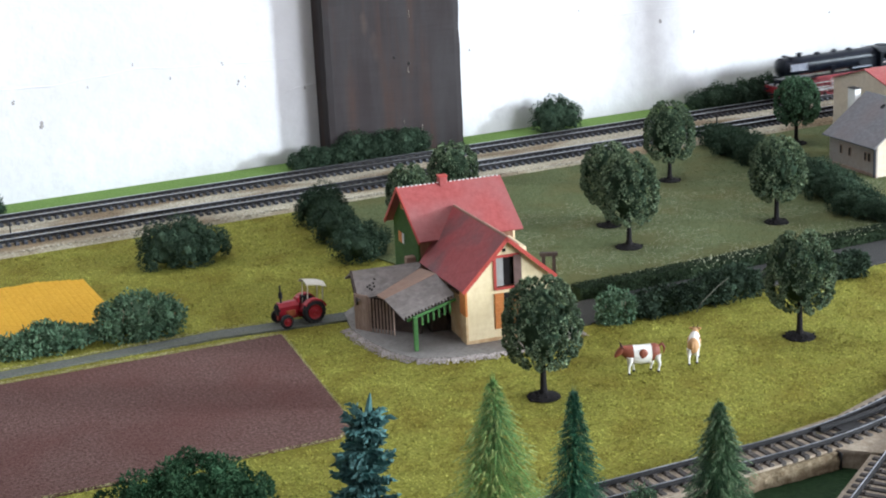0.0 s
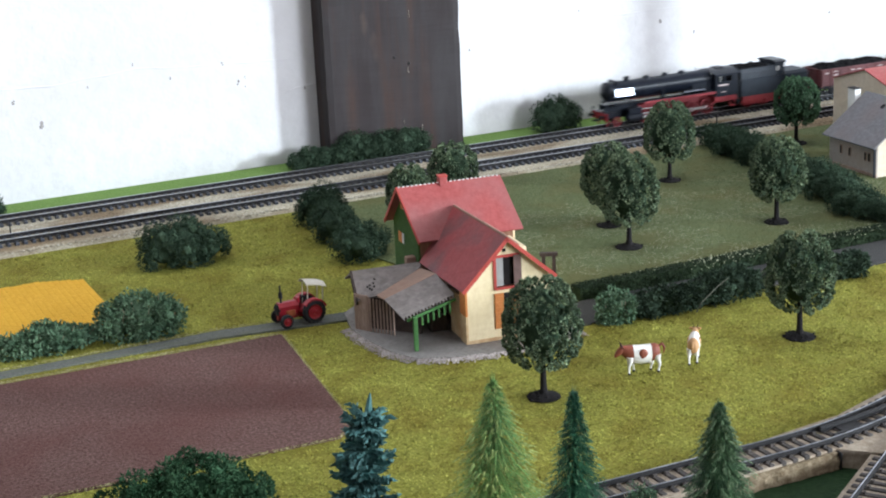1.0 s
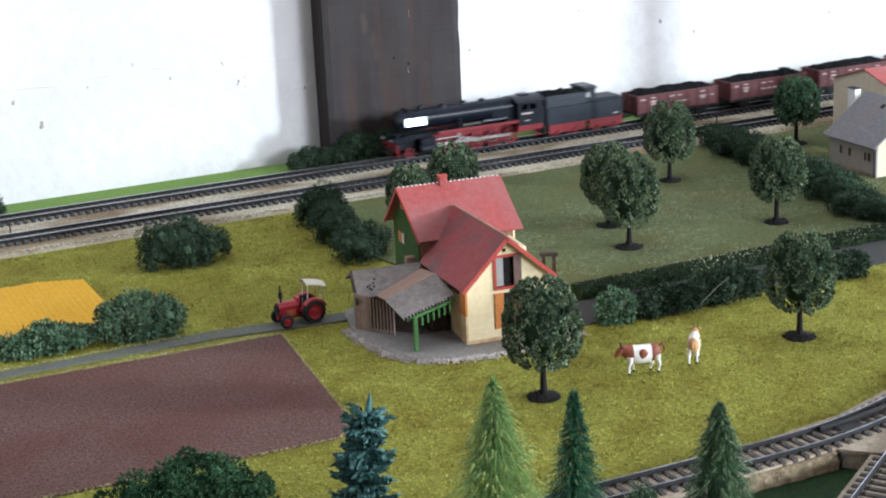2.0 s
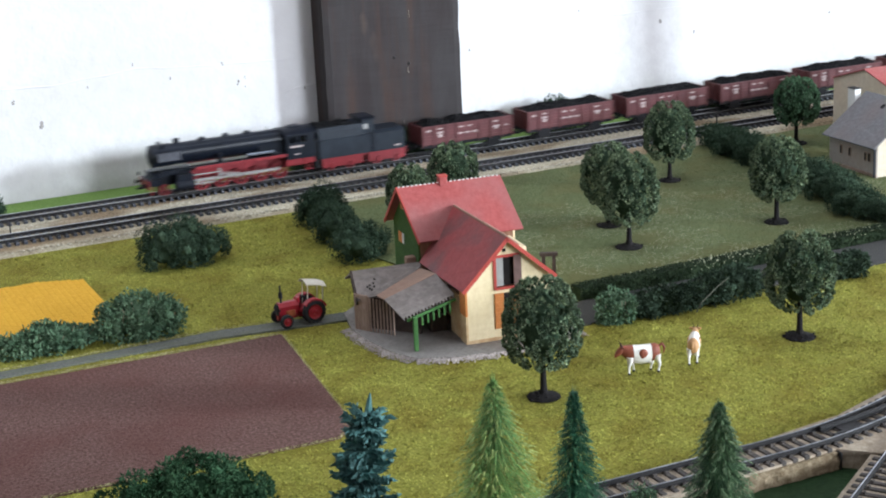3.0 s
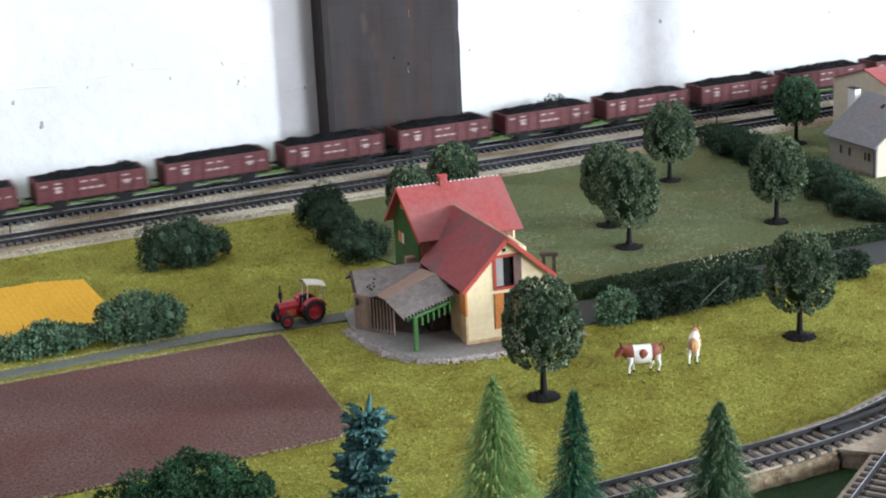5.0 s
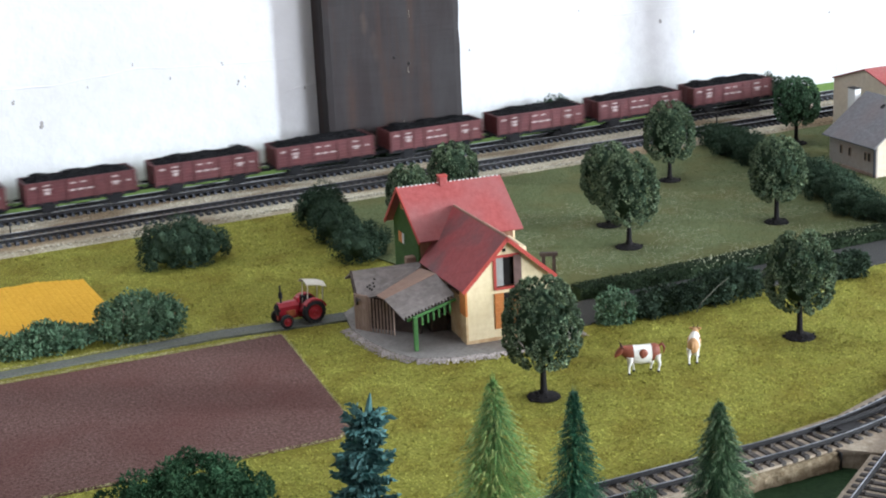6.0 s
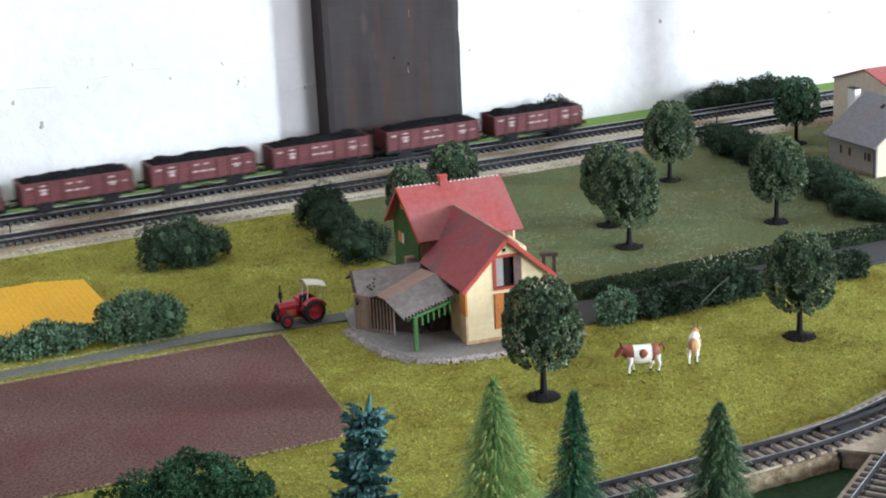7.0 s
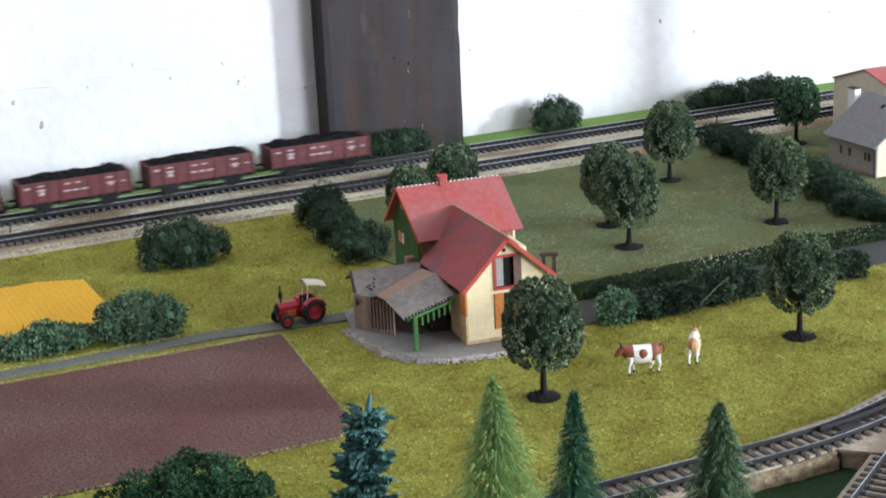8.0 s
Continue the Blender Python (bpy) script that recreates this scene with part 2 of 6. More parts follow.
profile_bed("ground_ballast", [(0.030, 0), (0.022, 0.0045), (-0.088, 0.0045), (-0.100, 0)], -1.0, 2.85, "pale ballast bed under the two rear tracks")


def stones(name, n, box, z, size, material=None, label="loose pale gravel stones"):
    x0, x1, y0, y1 = box
    vs, fs = [], []
    oct_v = np.array([(1, 0, 0), (-1, 0, 0), (0, 1, 0), (0, -1, 0), (0, 0, 1), (0, 0, -1)], float)
    oct_f = [(0, 2, 4), (2, 1, 4), (1, 3, 4), (3, 0, 4), (2, 0, 5), (1, 2, 5), (3, 1, 5), (0, 3, 5)]
    for i in range(n):
        c = np.array((random.uniform(x0, x1), random.uniform(y0, y1), z))
        s = size * random.uniform(0.5, 1.2)
        a = random.uniform(0, 6.28)
        rot = np.array([[math.cos(a), -math.sin(a), 0], [math.sin(a), math.cos(a), 0], [0, 0, 1]])
        q = (oct_v * s * np.random.uniform(0.6, 1.2, (6, 1)) * (1, 1, 0.7)) @ rot.T + c
        fs += [tuple(j + len(vs) for j in f) for f in oct_f]
        vs += [tuple(v) for v in q]
    return tagged(raw(name, vs, fs, material or M_STONE), label, "gravel", kind="stuff")


stones("ballast_stones", 3600, (0.12, 1.3, -0.048, -0.021), 0.0046, 0.0011)
stones("ballast_stones", 2600, (0.12, 1.3, -0.099, -0.086), 0.0030, 0.0012)


def rail_bar(pts, z0, w=0.0010, h=0.0030):
    """A rail with foot and head along a line of points."""
    sh = Shape()
    prof = [(-1.7 * w, 0), (1.7 * w, 0), (1.7 * w, 0.0006), (0.4 * w, 0.0010), (0.4 * w, h - 0.0010), (w, h - 0.0008), (w, h), (-w, h), (-w, h - 0.0008), (-0.4 * w, h - 0.0010), (-0.4 * w, 0.0010), (-1.7 * w, 0.0006)]
    n = len(prof)
    vs, fs = [], []
    for i, p in enumerate(pts):
        a = Vector(pts[max(0, i - 1)])
        b = Vector(pts[min(len(pts) - 1, i + 1)])
        d = (b - a).normalized()
        s = Vector((-d.y, d.x))
        vs += [(p[0] + s.x * u, p[1] + s.y * u, z0 + k) for u, k in prof]
    for i in range(len(pts) - 1):
        fs += [(i * n + j, i * n + (j + 1) % n, (i + 1) * n + (j + 1) % n, (i + 1) * n + j) for j in range(n)]
    fs += [tuple(range(n)), tuple(range((len(pts) - 1) * n, len(pts) * n))]
    return sh.add(vs, fs)


def head_bar(pts, z, w):
    vs, fs = [], []
    for i, p in enumerate(pts):
        d = (Vector(pts[min(len(pts) - 1, i + 1)]) - Vector(pts[max(0, i - 1)])).normalized()
        vs += [(p[0] - d.y * u, p[1] + d.x * u, z + k) for u, k in ((-w, 0), (w, 0), (w, 0.0003), (-w, 0.0003))]
    for i in range(len(pts) - 1):
        fs += [(i * 4 + j, i * 4 + (j + 1) % 4, i * 4 + 4 + (j + 1) % 4, i * 4 + 4 + j) for j in range(4)]
    n = len(vs) - 4
    return Shape().add(vs, fs + [(0, 1, 2, 3), (n, n + 1, n + 2, n + 3)])


def sleeper_mesh(length, width, height, material):
    sh = Shape().box(-width / 2, width / 2, -length / 2, length / 2, 0, height, 0.0004)
    for s in (-1, 1):
        for o in (-0.0022, 0.0022):
            y = s * 0.00825 + o
            sh.box(-width * 0.3, width * 0.3, y - 0.0007, y + 0.0007, height, height + 0.0009)
    me = bpy.data.meshes.new("sleeper")
    me.from_pydata(sh.v, [], sh.f)
    me.materials.append(material)
    return me


def track(label, line, z0, material, pitch, length=0.030, swidth=0.0033, near=(0, 0), top=RAIL, head=0.0009, steel=None, far=None):
    """line: x -> y of the centre; sleepers from near[0] to near[1] are single pieces."""
    t = thing("railway_track", label, "track", kind="structure")
    xs = [near[0] + (near[1] - near[0]) * i / 60 for i in range(61)]
    c = [Vector((x, line(x))) for x in xs]
    for s in (-1, 1):
        pts = []
        for i, p in enumerate(c):
            d = (c[min(60, i + 1)] - c[max(0, i - 1)]).normalized()
            pts.append((p.x - d.y * s * 0.0088, p.y + d.x * s * 0.0088))
        r = part("rail", rail_bar(pts, z0 + 0.0022, w=0.0006, h=top - z0 - 0.0024), M_RAIL, t, "dark steel rail")
        part("running_surface", head_bar(pts, top - 0.0002, head), steel or M_HEAD, r, "bright worn rail head")
    me = sleeper_mesh(length, swidth, 0.0022, material)
    if far:
        # the track goes on to both ends of the board
        for x0, x1 in ((far[0], near[0]), (near[1], far[1])):
            for s in (-1, 1):
                y = line(x0) + s * 0.0088
                part("rail", rail_bar([(x0, y), (x1, y)], z0 + 0.0022, w=0.0008, h=top - z0 - 0.0022), M_RAIL, t, "dark steel rail")
            rest = Shape()
            for i in range(int((x1 - x0) / pitch)):
                x = x0 + 0.002 + i * pitch
                rest.box(x, x + swidth, line(x) - length / 2, line(x) + length / 2, z0, z0 + 0.0022)
            tagged(part("sleeper_row", rest, material, t, "dark sleepers of the far track"), kind="stuff")
    x = near[0]
    while x < near[1]:
        d = Vector((0.002, line(x + 0.001) - line(x - 0.001))).normalized()
        piece("sleeper", me, t, Matrix.Translation((x, line(x), z0)) @ Matrix.Rotation(math.atan2(d.y, d.x), 4, "Z"))
        x += pitch * d.x
    return t


track("dark rear track along the wall", lambda x: 0.0, 0.0045, M_SLEEPER, 0.0070, length=0.0275, near=(0.02, 1.62), far=(-1.0, 2.85))
track("dark second track beside the rear one", lambda x: -0.0685, 0.0045, M_SLEEPER, 0.0070, length=0.0275, near=(0.02, 1.62), far=(-1.0, 2.85))

LOW = -0.0065
M_HEAD2 = mat("worn rail head", (0.30, 0.31, 0.34), (0.60, 0.61, 0.66), 120, 0.35, 0.05, metal=1.0, c3=(0.08, 0.07, 0.07), big=15)
# front edge: sandy roadbed with a low wall, dark lower ground before it
front_line = lambda x: -0.753 + (0.0 if x < 0.50 else 1.65 * (x - 0.50) ** 2)
M_SAND = mat("sandy roadbed", (0.33, 0.27, 0.20), (0.50, 0.42, 0.33), 300, 0.95, 0.8, c3=(0.27, 0.20, 0.14), big=30, spec=0.15)
M_LOW = mat("dark lower ground", (0.009, 0.027, 0.008), (0.024, 0.054, 0.018), 400, 0.9, 0.8, c3=(0.015, 0.045, 0.015), big=20, spec=0.2)
M_STONEWALL = mat("sandstone block", (0.17, 0.120, 0.07), (0.36, 0.285, 0.19), 350, 0.95, 0.9, vary=0.2, spec=0.15)
setting("ground_lower", Shape().box(-1.0, 2.85, -1.0, -0.766, -0.03, LOW), M_LOW, "dark green lower ground before the track", "ground")
setting("ground_roadbed", Shape().prism([(-0.9, -0.7365, 0), (0.50, -0.7365, 0), (0.56, -0.7295, 0), (0.64, -0.703, 0), (0.80, -0.640, 0), (0.80, -0.775, 0), (0.60, -0.775, 0), (0.548, -0.786, 0), (0.529, -0.7665, 0), (0.44, -0.7700, 0), (-0.9, -0.7700, 0)], (0, 0, 0.0043)), M_SAND, "sandy brown roadbed of the front track", "roadbed")
vs, nx, nz = [], 120, 8
for i in range(nx + 1):
    for k in range(nz + 1):
        x, z = 0.28 + 0.249 * i / nx, LOW + (0.0032 - LOW) * k / nz
        vs.append((x, -0.7705 + 0.0016 * noise.noise(Vector((x * 140, z * 260, 0))) + 0.0004 * noise.noise(Vector((x * 600, z * 600, 5))) + 0.0012 * k / nz, z))
fs = [(i * (nz + 1) + k, (i + 1) * (nz + 1) + k, (i + 1) * (nz + 1) + k + 1, i * (nz + 1) + k + 1) for i in range(nx) for k in range(nz)]
sh = Shape().add(vs, fs).box(0.28, 0.5285, -0.7688, -0.7662, LOW, 0.0031)
setting("wall_retaining", sh, M_STONEWALL, "low rough sandstone retaining wall under the front track", "wall")
setting("wall_joint", Shape().box(0.5286, 0.5296, -0.7712, -0.7668, LOW, 0.0033), M_RAIL, "dark joint at the end of the low wall", "joint")
setting("ground_abutment", Shape().prism([(0.529, -0.7665, LOW), (0.548, -0.786, LOW), (0.600, -0.775, LOW), (0.60, -0.7665, LOW)], (0, 0, 0.0030 - LOW)), M_SAND, "sandy abutment beside the low wall", "abutment")
diag = lambda x: -0.8299 + 0.67 * (x - 0.4983)
setting("ground_siding", Shape().prism([(0.43, diag(0.43) + 0.021, LOW), (0.64, diag(0.64) + 0.021, LOW), (0.64, diag(0.64) - 0.03, LOW), (0.43, diag(0.43) - 0.03, LOW)], (0, 0, 0.0029 - LOW)), M_SAND, "sandy bed under the oblique siding", "roadbed")
track("front track with dark brown sleepers", front_line, 0.003, M_SLEEPER2, 0.0076, swidth=0.0036, near=(0.25, 0.74), top=0.0082, head=0.00032, steel=M_HEAD2)
track("oblique siding with brown sleepers", diag, 0.0016, M_SLEEPER2, 0.0076, swidth=0.0036, near=(0.44, 0.60), top=0.0068, head=0.00030, steel=M_HEAD2)
sw = thing("switch_blades", "dark switch blades of the front turnout", "turnout", kind="structure")
for o0, o1 in ((0.0058, -0.006), (-0.0058, -0.016)):
    pts = [(0.535 + 0.011 * i, front_line(0.535 + 0.011 * i) + o0 + (o1 - o0) * (i / 12) ** 1.3) for i in range(13)]
    part("blade", rail_bar(pts, 0.0052, w=0.0009, h=0.0028), M_RAIL, sw)
part("tie_plate", Shape().box(0.545, 0.560, -0.7535, -0.7445, 0.0052, 0.0062, 0.0004), M_RAIL, sw)
# small track-side pieces
for lab, x, y, h, w in (("small black peg beside the rear track", 0.2245, -0.045, 0.012, 0.0006), ("thin dark post beside the rear track", 0.959, -0.040, 0.011, 0.0007), ("small black stud between the tracks", 0.318, -0.046, 0.0025, 0.0022), ("small dark stud between the tracks", 0.495, -0.052, 0.002, 0.0016)):
    tagged(part("track_peg", Shape().lathe((x, y, 0.0045), (0, 0, 1), [(0, w * 1.3), (h * 0.15, w), (h * 0.9, w * 0.9), (h, w * 0.5)], 10), M_RAIL), lab, "peg", "pegs beside the tracks")
# the table that carries the layout
M_TIMBER = mat("plain softwood", (0.30, 0.20, 0.11), (0.42, 0.30, 0.18), 60, 0.7, 0.3, stretch=(4, 4, 0.6))
table = thing("layout_table", "plain softwood table carrying the model layout", "table", pose(0, 0, -0.9))
part("apron", Shape().box(-0.98, 2.83, -0.985, -0.965, 0.75, 0.869), M_TIMBER, table)
part("apron", Shape().box(-0.98, 2.83, 0.050, 0.070, 0.75, 0.869), M_TIMBER, table)
for x in (-0.95, 0.9, 2.76):
    for y in (-0.960, -0.010):
        part("leg", Shape().box(x, x + 0.05, y, y + 0.05, 0, 0.869, 0.003), M_TIMBER, table)

# ---- plank pillar and wall marks ----
def board_material():
    """Dark stained timber: broad upright streaks of grey and rust, cross-cut ripples, knots."""
    m = bpy.data.materials.new("weathered dark board")
    m.use_nodes = True
    nt = m.node_tree
    N, L = nt.nodes.new, nt.links.new
    b = nt.nodes["Principled BSDF"]
    tc = N("ShaderNodeTexCoord")

    def tex(scale, stretch, detail, lo, hi, shift=0.0):
        mp, n, r = N("ShaderNodeMapping"), N("ShaderNodeTexNoise"), N("ShaderNodeMapRange")
        mp.inputs["Scale"].default_value = stretch
        mp.inputs["Location"].default_value = (shift, shift, shift)
        n.inputs["Scale"].default_value, n.inputs["Detail"].default_value, n.inputs["Roughness"].default_value = scale, detail, 0.6
        r.inputs["From Min"].default_value, r.inputs["From Max"].default_value = lo, hi
        L(tc.outputs["Object"], mp.inputs[0])
        L(mp.outputs[0], n.inputs["Vector"])
        L(n.outputs[0], r.inputs[0])
        return r.outputs[0]

    def mix(fac, a, colour, amount=1.0):
        x, k = N("ShaderNodeMixRGB"), N("ShaderNodeMath")
        k.operation = "MULTIPLY"
        k.inputs[1].default_value = amount
        L(fac, k.inputs[0])
        L(k.outputs[0], x.inputs[0])
        if isinstance(a, tuple):
            x.inputs[1].default_value = (*a, 1)
        else:
            L(a, x.inputs[1])
        x.inputs[2].default_value = (*colour, 1)
        return x.outputs[0]

    col = mix(tex(9, (5, 5, 0.7), 4, 0.38, 0.62), (0.021, 0.0135, 0.014), (0.030, 0.025, 0.0255))
    col = mix(tex(7, (7, 7, 0.6), 3, 0.52, 0.70, 4.0), col, (0.050, 0.022, 0.014), 0.7)
    col = mix(tex(16, (1, 1, 5), 4, 0.50, 0.72, 2.0), col, (0.022, 0.017, 0.017), 0.45)
    col = mix(tex(60, (3, 3, 0.5), 5, 0.55, 0.75, 7.0), col, (0.016, 0.012, 0.012), 0.4)
    col = mix(tex(22, (1.5, 1.5, 0.8), 2, 0.68, 0.78, 9.0), col, (0.085, 0.055, 0.040), 0.5)
    L(col, b.inputs["Base Color"])
    b.inputs["Roughness"].default_value, b.inputs["Specular IOR Level"].default_value = 0.7, 0.3
    bp = N("ShaderNodeBump")
    bp.inputs["Strength"].default_value, bp.inputs["Distance"].default_value = 0.15, 0.0012
    L(tex(40, (0.6, 0.6, 5), 3, 0.2, 0.8, 1.0), bp.inputs["Height"])
    L(bp.outputs[0], b.inputs["Normal"])
    return m


M_BOARD = board_material()
pil = thing("wooden_pillar", "dark brown stained wide wooden post against the wall", "post", pose(0, 0, 0))
# uneven hewn front: a grid with shallow waves and worn edges
PX0, PX1 = 0.5595, 0.7065
sh = Shape()
nx, nz = 24, 150
vs = []
for i in range(nx + 1):
    for k in range(nz + 1):
        f, z = i / nx, 0.0016 + 1.2984 * k / nz
        edge_wear = 0.0012 * noise.noise(Vector((0, z * 45, 3.0 if i == 0 else 8.0))) if i in (0, nx) else 0.0
        y = 0.0480 + 0.0003 * noise.noise(Vector((f * 5, z * 50, 0))) + 0.0002 * noise.noise(Vector((f * 9, z * 110, 5))) + (0.0010 if i in (0, nx) else 0.0)
        vs.append((PX0 + (PX1 - PX0) * f + edge_wear, y, z))
sh.add(vs, [(i * (nz + 1) + k, (i + 1) * (nz + 1) + k, (i + 1) * (nz + 1) + k + 1, i * (nz + 1) + k + 1) for i in range(nx) for k in range(nz)])
sh.box(PX0 + 0.0006, PX1 - 0.0006, 0.0489, 0.0550, 0.0016, 1.2998)
part("front_board", sh, M_BOARD, pil, "hewn dark front board")
part("core", Shape().box(PX0 + 0.0004, PX1 - 0.0004, 0.0551, 0.0795, 0.0016, 1.2998, 0.0006), M_BOARD, pil)
M_PALE = mat("pale scuff", (0.16, 0.13, 0.11), (0.26, 0.22, 0.19), 300, 0.8, 0.2)
for x, z, w, h in ((0.6600, 0.0245, 0.0022, 0.0060), (0.651, 0.142, 0.0014, 0.006), (0.6475, 0.086, 0.0020, 0.0045), (0.640, 0.034, 0.0012, 0.003)):
    sh = Shape()
    for k in range(4):
        sh.ico((x + w * random.uniform(-0.3, 0.3), 0.0474, z + h * (k - 1.5) / 3), w * random.uniform(0.25, 0.45), 1, (0.8, 0.25, 1.6), 0.25)
    part("scuff", sh, M_PALE, pil, "pale scuff")
for x, z, r in ((0.6490, 0.0925, 0.0016), (0.6330, 0.100, 0.0013)):
    part("knot", Shape().lathe((x, 0.0488, z), (0, -1, 0), [(0, r * 1.2), (0.0010, r), (0.0016, r * 0.5), (0.0012, r * 0.15)], 12), mat("dark knot", (0.010, 0.008, 0.008), (0.02, 0.016, 0.015), 400, 0.8, 0.4), pil, "dark knot")
# unseen slim post beyond the houses, added to cast the soft stripe on the wall
tagged(part("wooden_post", Shape().box(1.256, 1.286, -0.195, -0.170, 0.0, 1.29, 0.002), M_BOARD), "unseen slim post added to cast an upright shadow on the wall", "post", kind="structure")
for x, z, s in ((0.2862, 0.0726, 0.0030), (0.4646, 0.109, 0.0018), (0.4796, 0.0883, 0.0020), (0.4865, 0.0930, 0.0012), (0.4860, 0.084, 0.0010), (0.262, 0.096, 0.0016), (0.412, 0.101, 0.0012), (0.377, 0.118, 0.0012), (0.332, 0.102, 0.0012), (0.968, 0.098, 0.0018), (1.012, 0.082, 0.0016), (0.733, 0.092, 0.0014), (0.548, 0.0755, 0.0016), (1.20, 0.085, 0.0018), (0.865, 0.12, 0.0012)):
    sh = Shape()
    for k in range(5):
        sh.ico((x + random.uniform(-0.5, 0.5) * s, WALL_Y, z + random.uniform(-1, 1) * s), s * random.uniform(0.3, 0.7), 1, (1, 0.25, 1.2), 0.3)
    tagged(part("plaster_chip", sh, M_DIRT), "grey chipped spot in the white plaster wall", "plaster chip", "chips in the wall")
for pts in (((0.20, 0.112), (0.30, 0.107), (0.38, 0.114), (0.45, 0.109), (0.56, 0.105)), ((0.705, 0.108), (0.76, 0.108), (0.84, 0.113), (0.93, 0.111), (1.05, 0.113)), ((0.525, 0.073), (0.54, 0.076), (0.56, 0.079))):
    sh = Shape()
    vs = []
    steps = 14 * (len(pts) - 1)
    for k in range(steps + 1):
        q = min(k / 14, len(pts) - 1.0001)
        (xa, za), (xb, zb) = pts[int(q)], pts[int(q) + 1]
        f = q - int(q)
        x, z = xa + (xb - xa) * f, za + (zb - za) * f + 0.0014 * noise.noise(Vector((q * 4, xa, 1)))
        t = 0.0003 + 0.0006 * abs(noise.noise(Vector((q * 6, xa, 4))))
        vs += [(x, WALL_Y + 0.0002, z - 2 * t), (x, WALL_Y - t, z - 0.3 * t), (x, WALL_Y + 0.0002, z + 1.5 * t)]
    sh.add(vs, [(3 * k + a, 3 * k + a + 1, 3 * k + a + 4, 3 * k + a + 3) for k in range(steps) for a in (0, 1)])
    tagged(part("plaster_ridge", sh, M_PLASTER), "uneven ridge in the whitewashed plaster", "plaster ridge")


# ---- trees ----
def blade(sh, p, u, ln, wd):
    """One small folded leaf from p along u."""
    w = u.orthogonal().normalized()
    w = (Matrix.Rotation(random.uniform(0, 6.28), 3, u) @ w) * wd
    nn = u.cross(w).normalized() * wd * 0.5
    sh.add([p - w * 0.4, p + u * ln * 0.5 - w + nn, p + u * ln, p + u * ln * 0.5 + w + nn], [(0, 1, 2), (0, 2, 3)])


def crown_shape(h0, h1, r, seed, count=160, leaves=34, size=0.0032):
    """Bunches of drooping leaves hung over an egg-shaped heart, coloured dark as inner shade."""
    random.seed(seed)
    sh, heart = Shape(), Shape()
    c = 0.5 * (h0 + h1)
    half = 0.5 * (h1 - h0)

    def rad(t):  # t from -1 at the bottom to 1 at the top
        return r * (max(0.0, 1 - abs(t) ** 2.5)) ** 0.5 * (1.03 - 0.10 * t)

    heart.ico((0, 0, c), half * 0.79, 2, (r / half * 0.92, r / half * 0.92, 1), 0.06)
    for i in range(count):
        t = -0.93 + 1.88 * (i + 0.5) / count
        a = i * 2.39996 + random.uniform(-0.3, 0.3)
        k = random.uniform(0.93, 1.04)
        q = rad(t) * k
        o = Vector((q * math.cos(a), q * math.sin(a), c + half * t * (0.97 if t > 0 else 0.95)))
        d = Vector((math.cos(a) * (1 - abs(t)), math.sin(a) * (1 - abs(t)), 0.9 * t)).normalized()
        s = size * random.uniform(0.7, 1.25)
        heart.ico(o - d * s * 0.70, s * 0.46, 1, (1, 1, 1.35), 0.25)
        for _ in range(leaves):
            e = Vector((random.gauss(0, 1), random.gauss(0, 1), random.gauss(0, 1))).normalized()
            if e.dot(d) < -0.3:
                e = -e
            p = o + Vector((e.x, e.y, e.z * 1.5)) * s * 0.62 - d * s * 0.35
            u = (e + d * 0.7 + Vector((0, 0, -0.30 if t > -0.3 else 0.15)) + 0.5 * Vector((random.gauss(0, 1), random.gauss(0, 1), random.gauss(0, 1)))).normalized()
            blade(sh, p, u, random.uniform(0.0013, 0.0024), random.uniform(0.0008, 0.0013))
    return sh, heart


# Leaf green darkened to put shade into the gaps between the bunches.
M_HEART = mat("inner foliage darkened as shade", (0.024, 0.046, 0.026), (0.058, 0.088, 0.052), 300, 0.9, 0.5, big=60, vary=0.3, island=True, spec=0.08)


def broadleaf(h, r, seed, label, m, foliage=None, **crown):
    random.seed(seed)
    t = thing("tree", label, "tree", m, "model trees with round crowns")
    sh = Shape()
    rows = [(0, 0.0108), (0.0008, 0.0105), (0.0018, 0.0066), (0.0030, 0.0030), (0.006, 0.0021), (0.016, 0.0018), (h * 0.5, 0.0012), (h * 0.8, 0.0006)]
    sh.lathe((0, 0, 0), (0, 0, 1), [(a, b * random.uniform(0.95, 1.05)) for a, b in rows], 12)
    for i in range(40):
        a, q = random.uniform(0, 6.28), random.uniform(0.003, 0.0112)
        sh.ico((q * math.cos(a), q * math.sin(a), 0.0008 + 0.0030 * max(0, 1 - q / 0.009)), random.uniform(0.0006, 0.0013), 1, (1, 1, 0.6), 0.3)
    for i in range(7):
        a, z = random.uniform(0, 6.28), random.uniform(0.016, h * 0.6)
        sh.cyl((0, 0, z), (0.6 * r * math.cos(a), 0.6 * r * math.sin(a), z + 0.012), 0.0009, 0.0004, 6)
    part("trunk", sh, M_TRUNK, t, "black plastic trunk on a flat crumbly foot")
    leaves, heart = crown_shape(0.0185, h, r, seed + 5, **crown)
    top = part("crown", leaves, foliage or M_LEAF, t, "dense foliage in drooping bunches")
    part("inner_foliage", heart, M_HEART, top, "inner foliage darkened as shade")
    return t


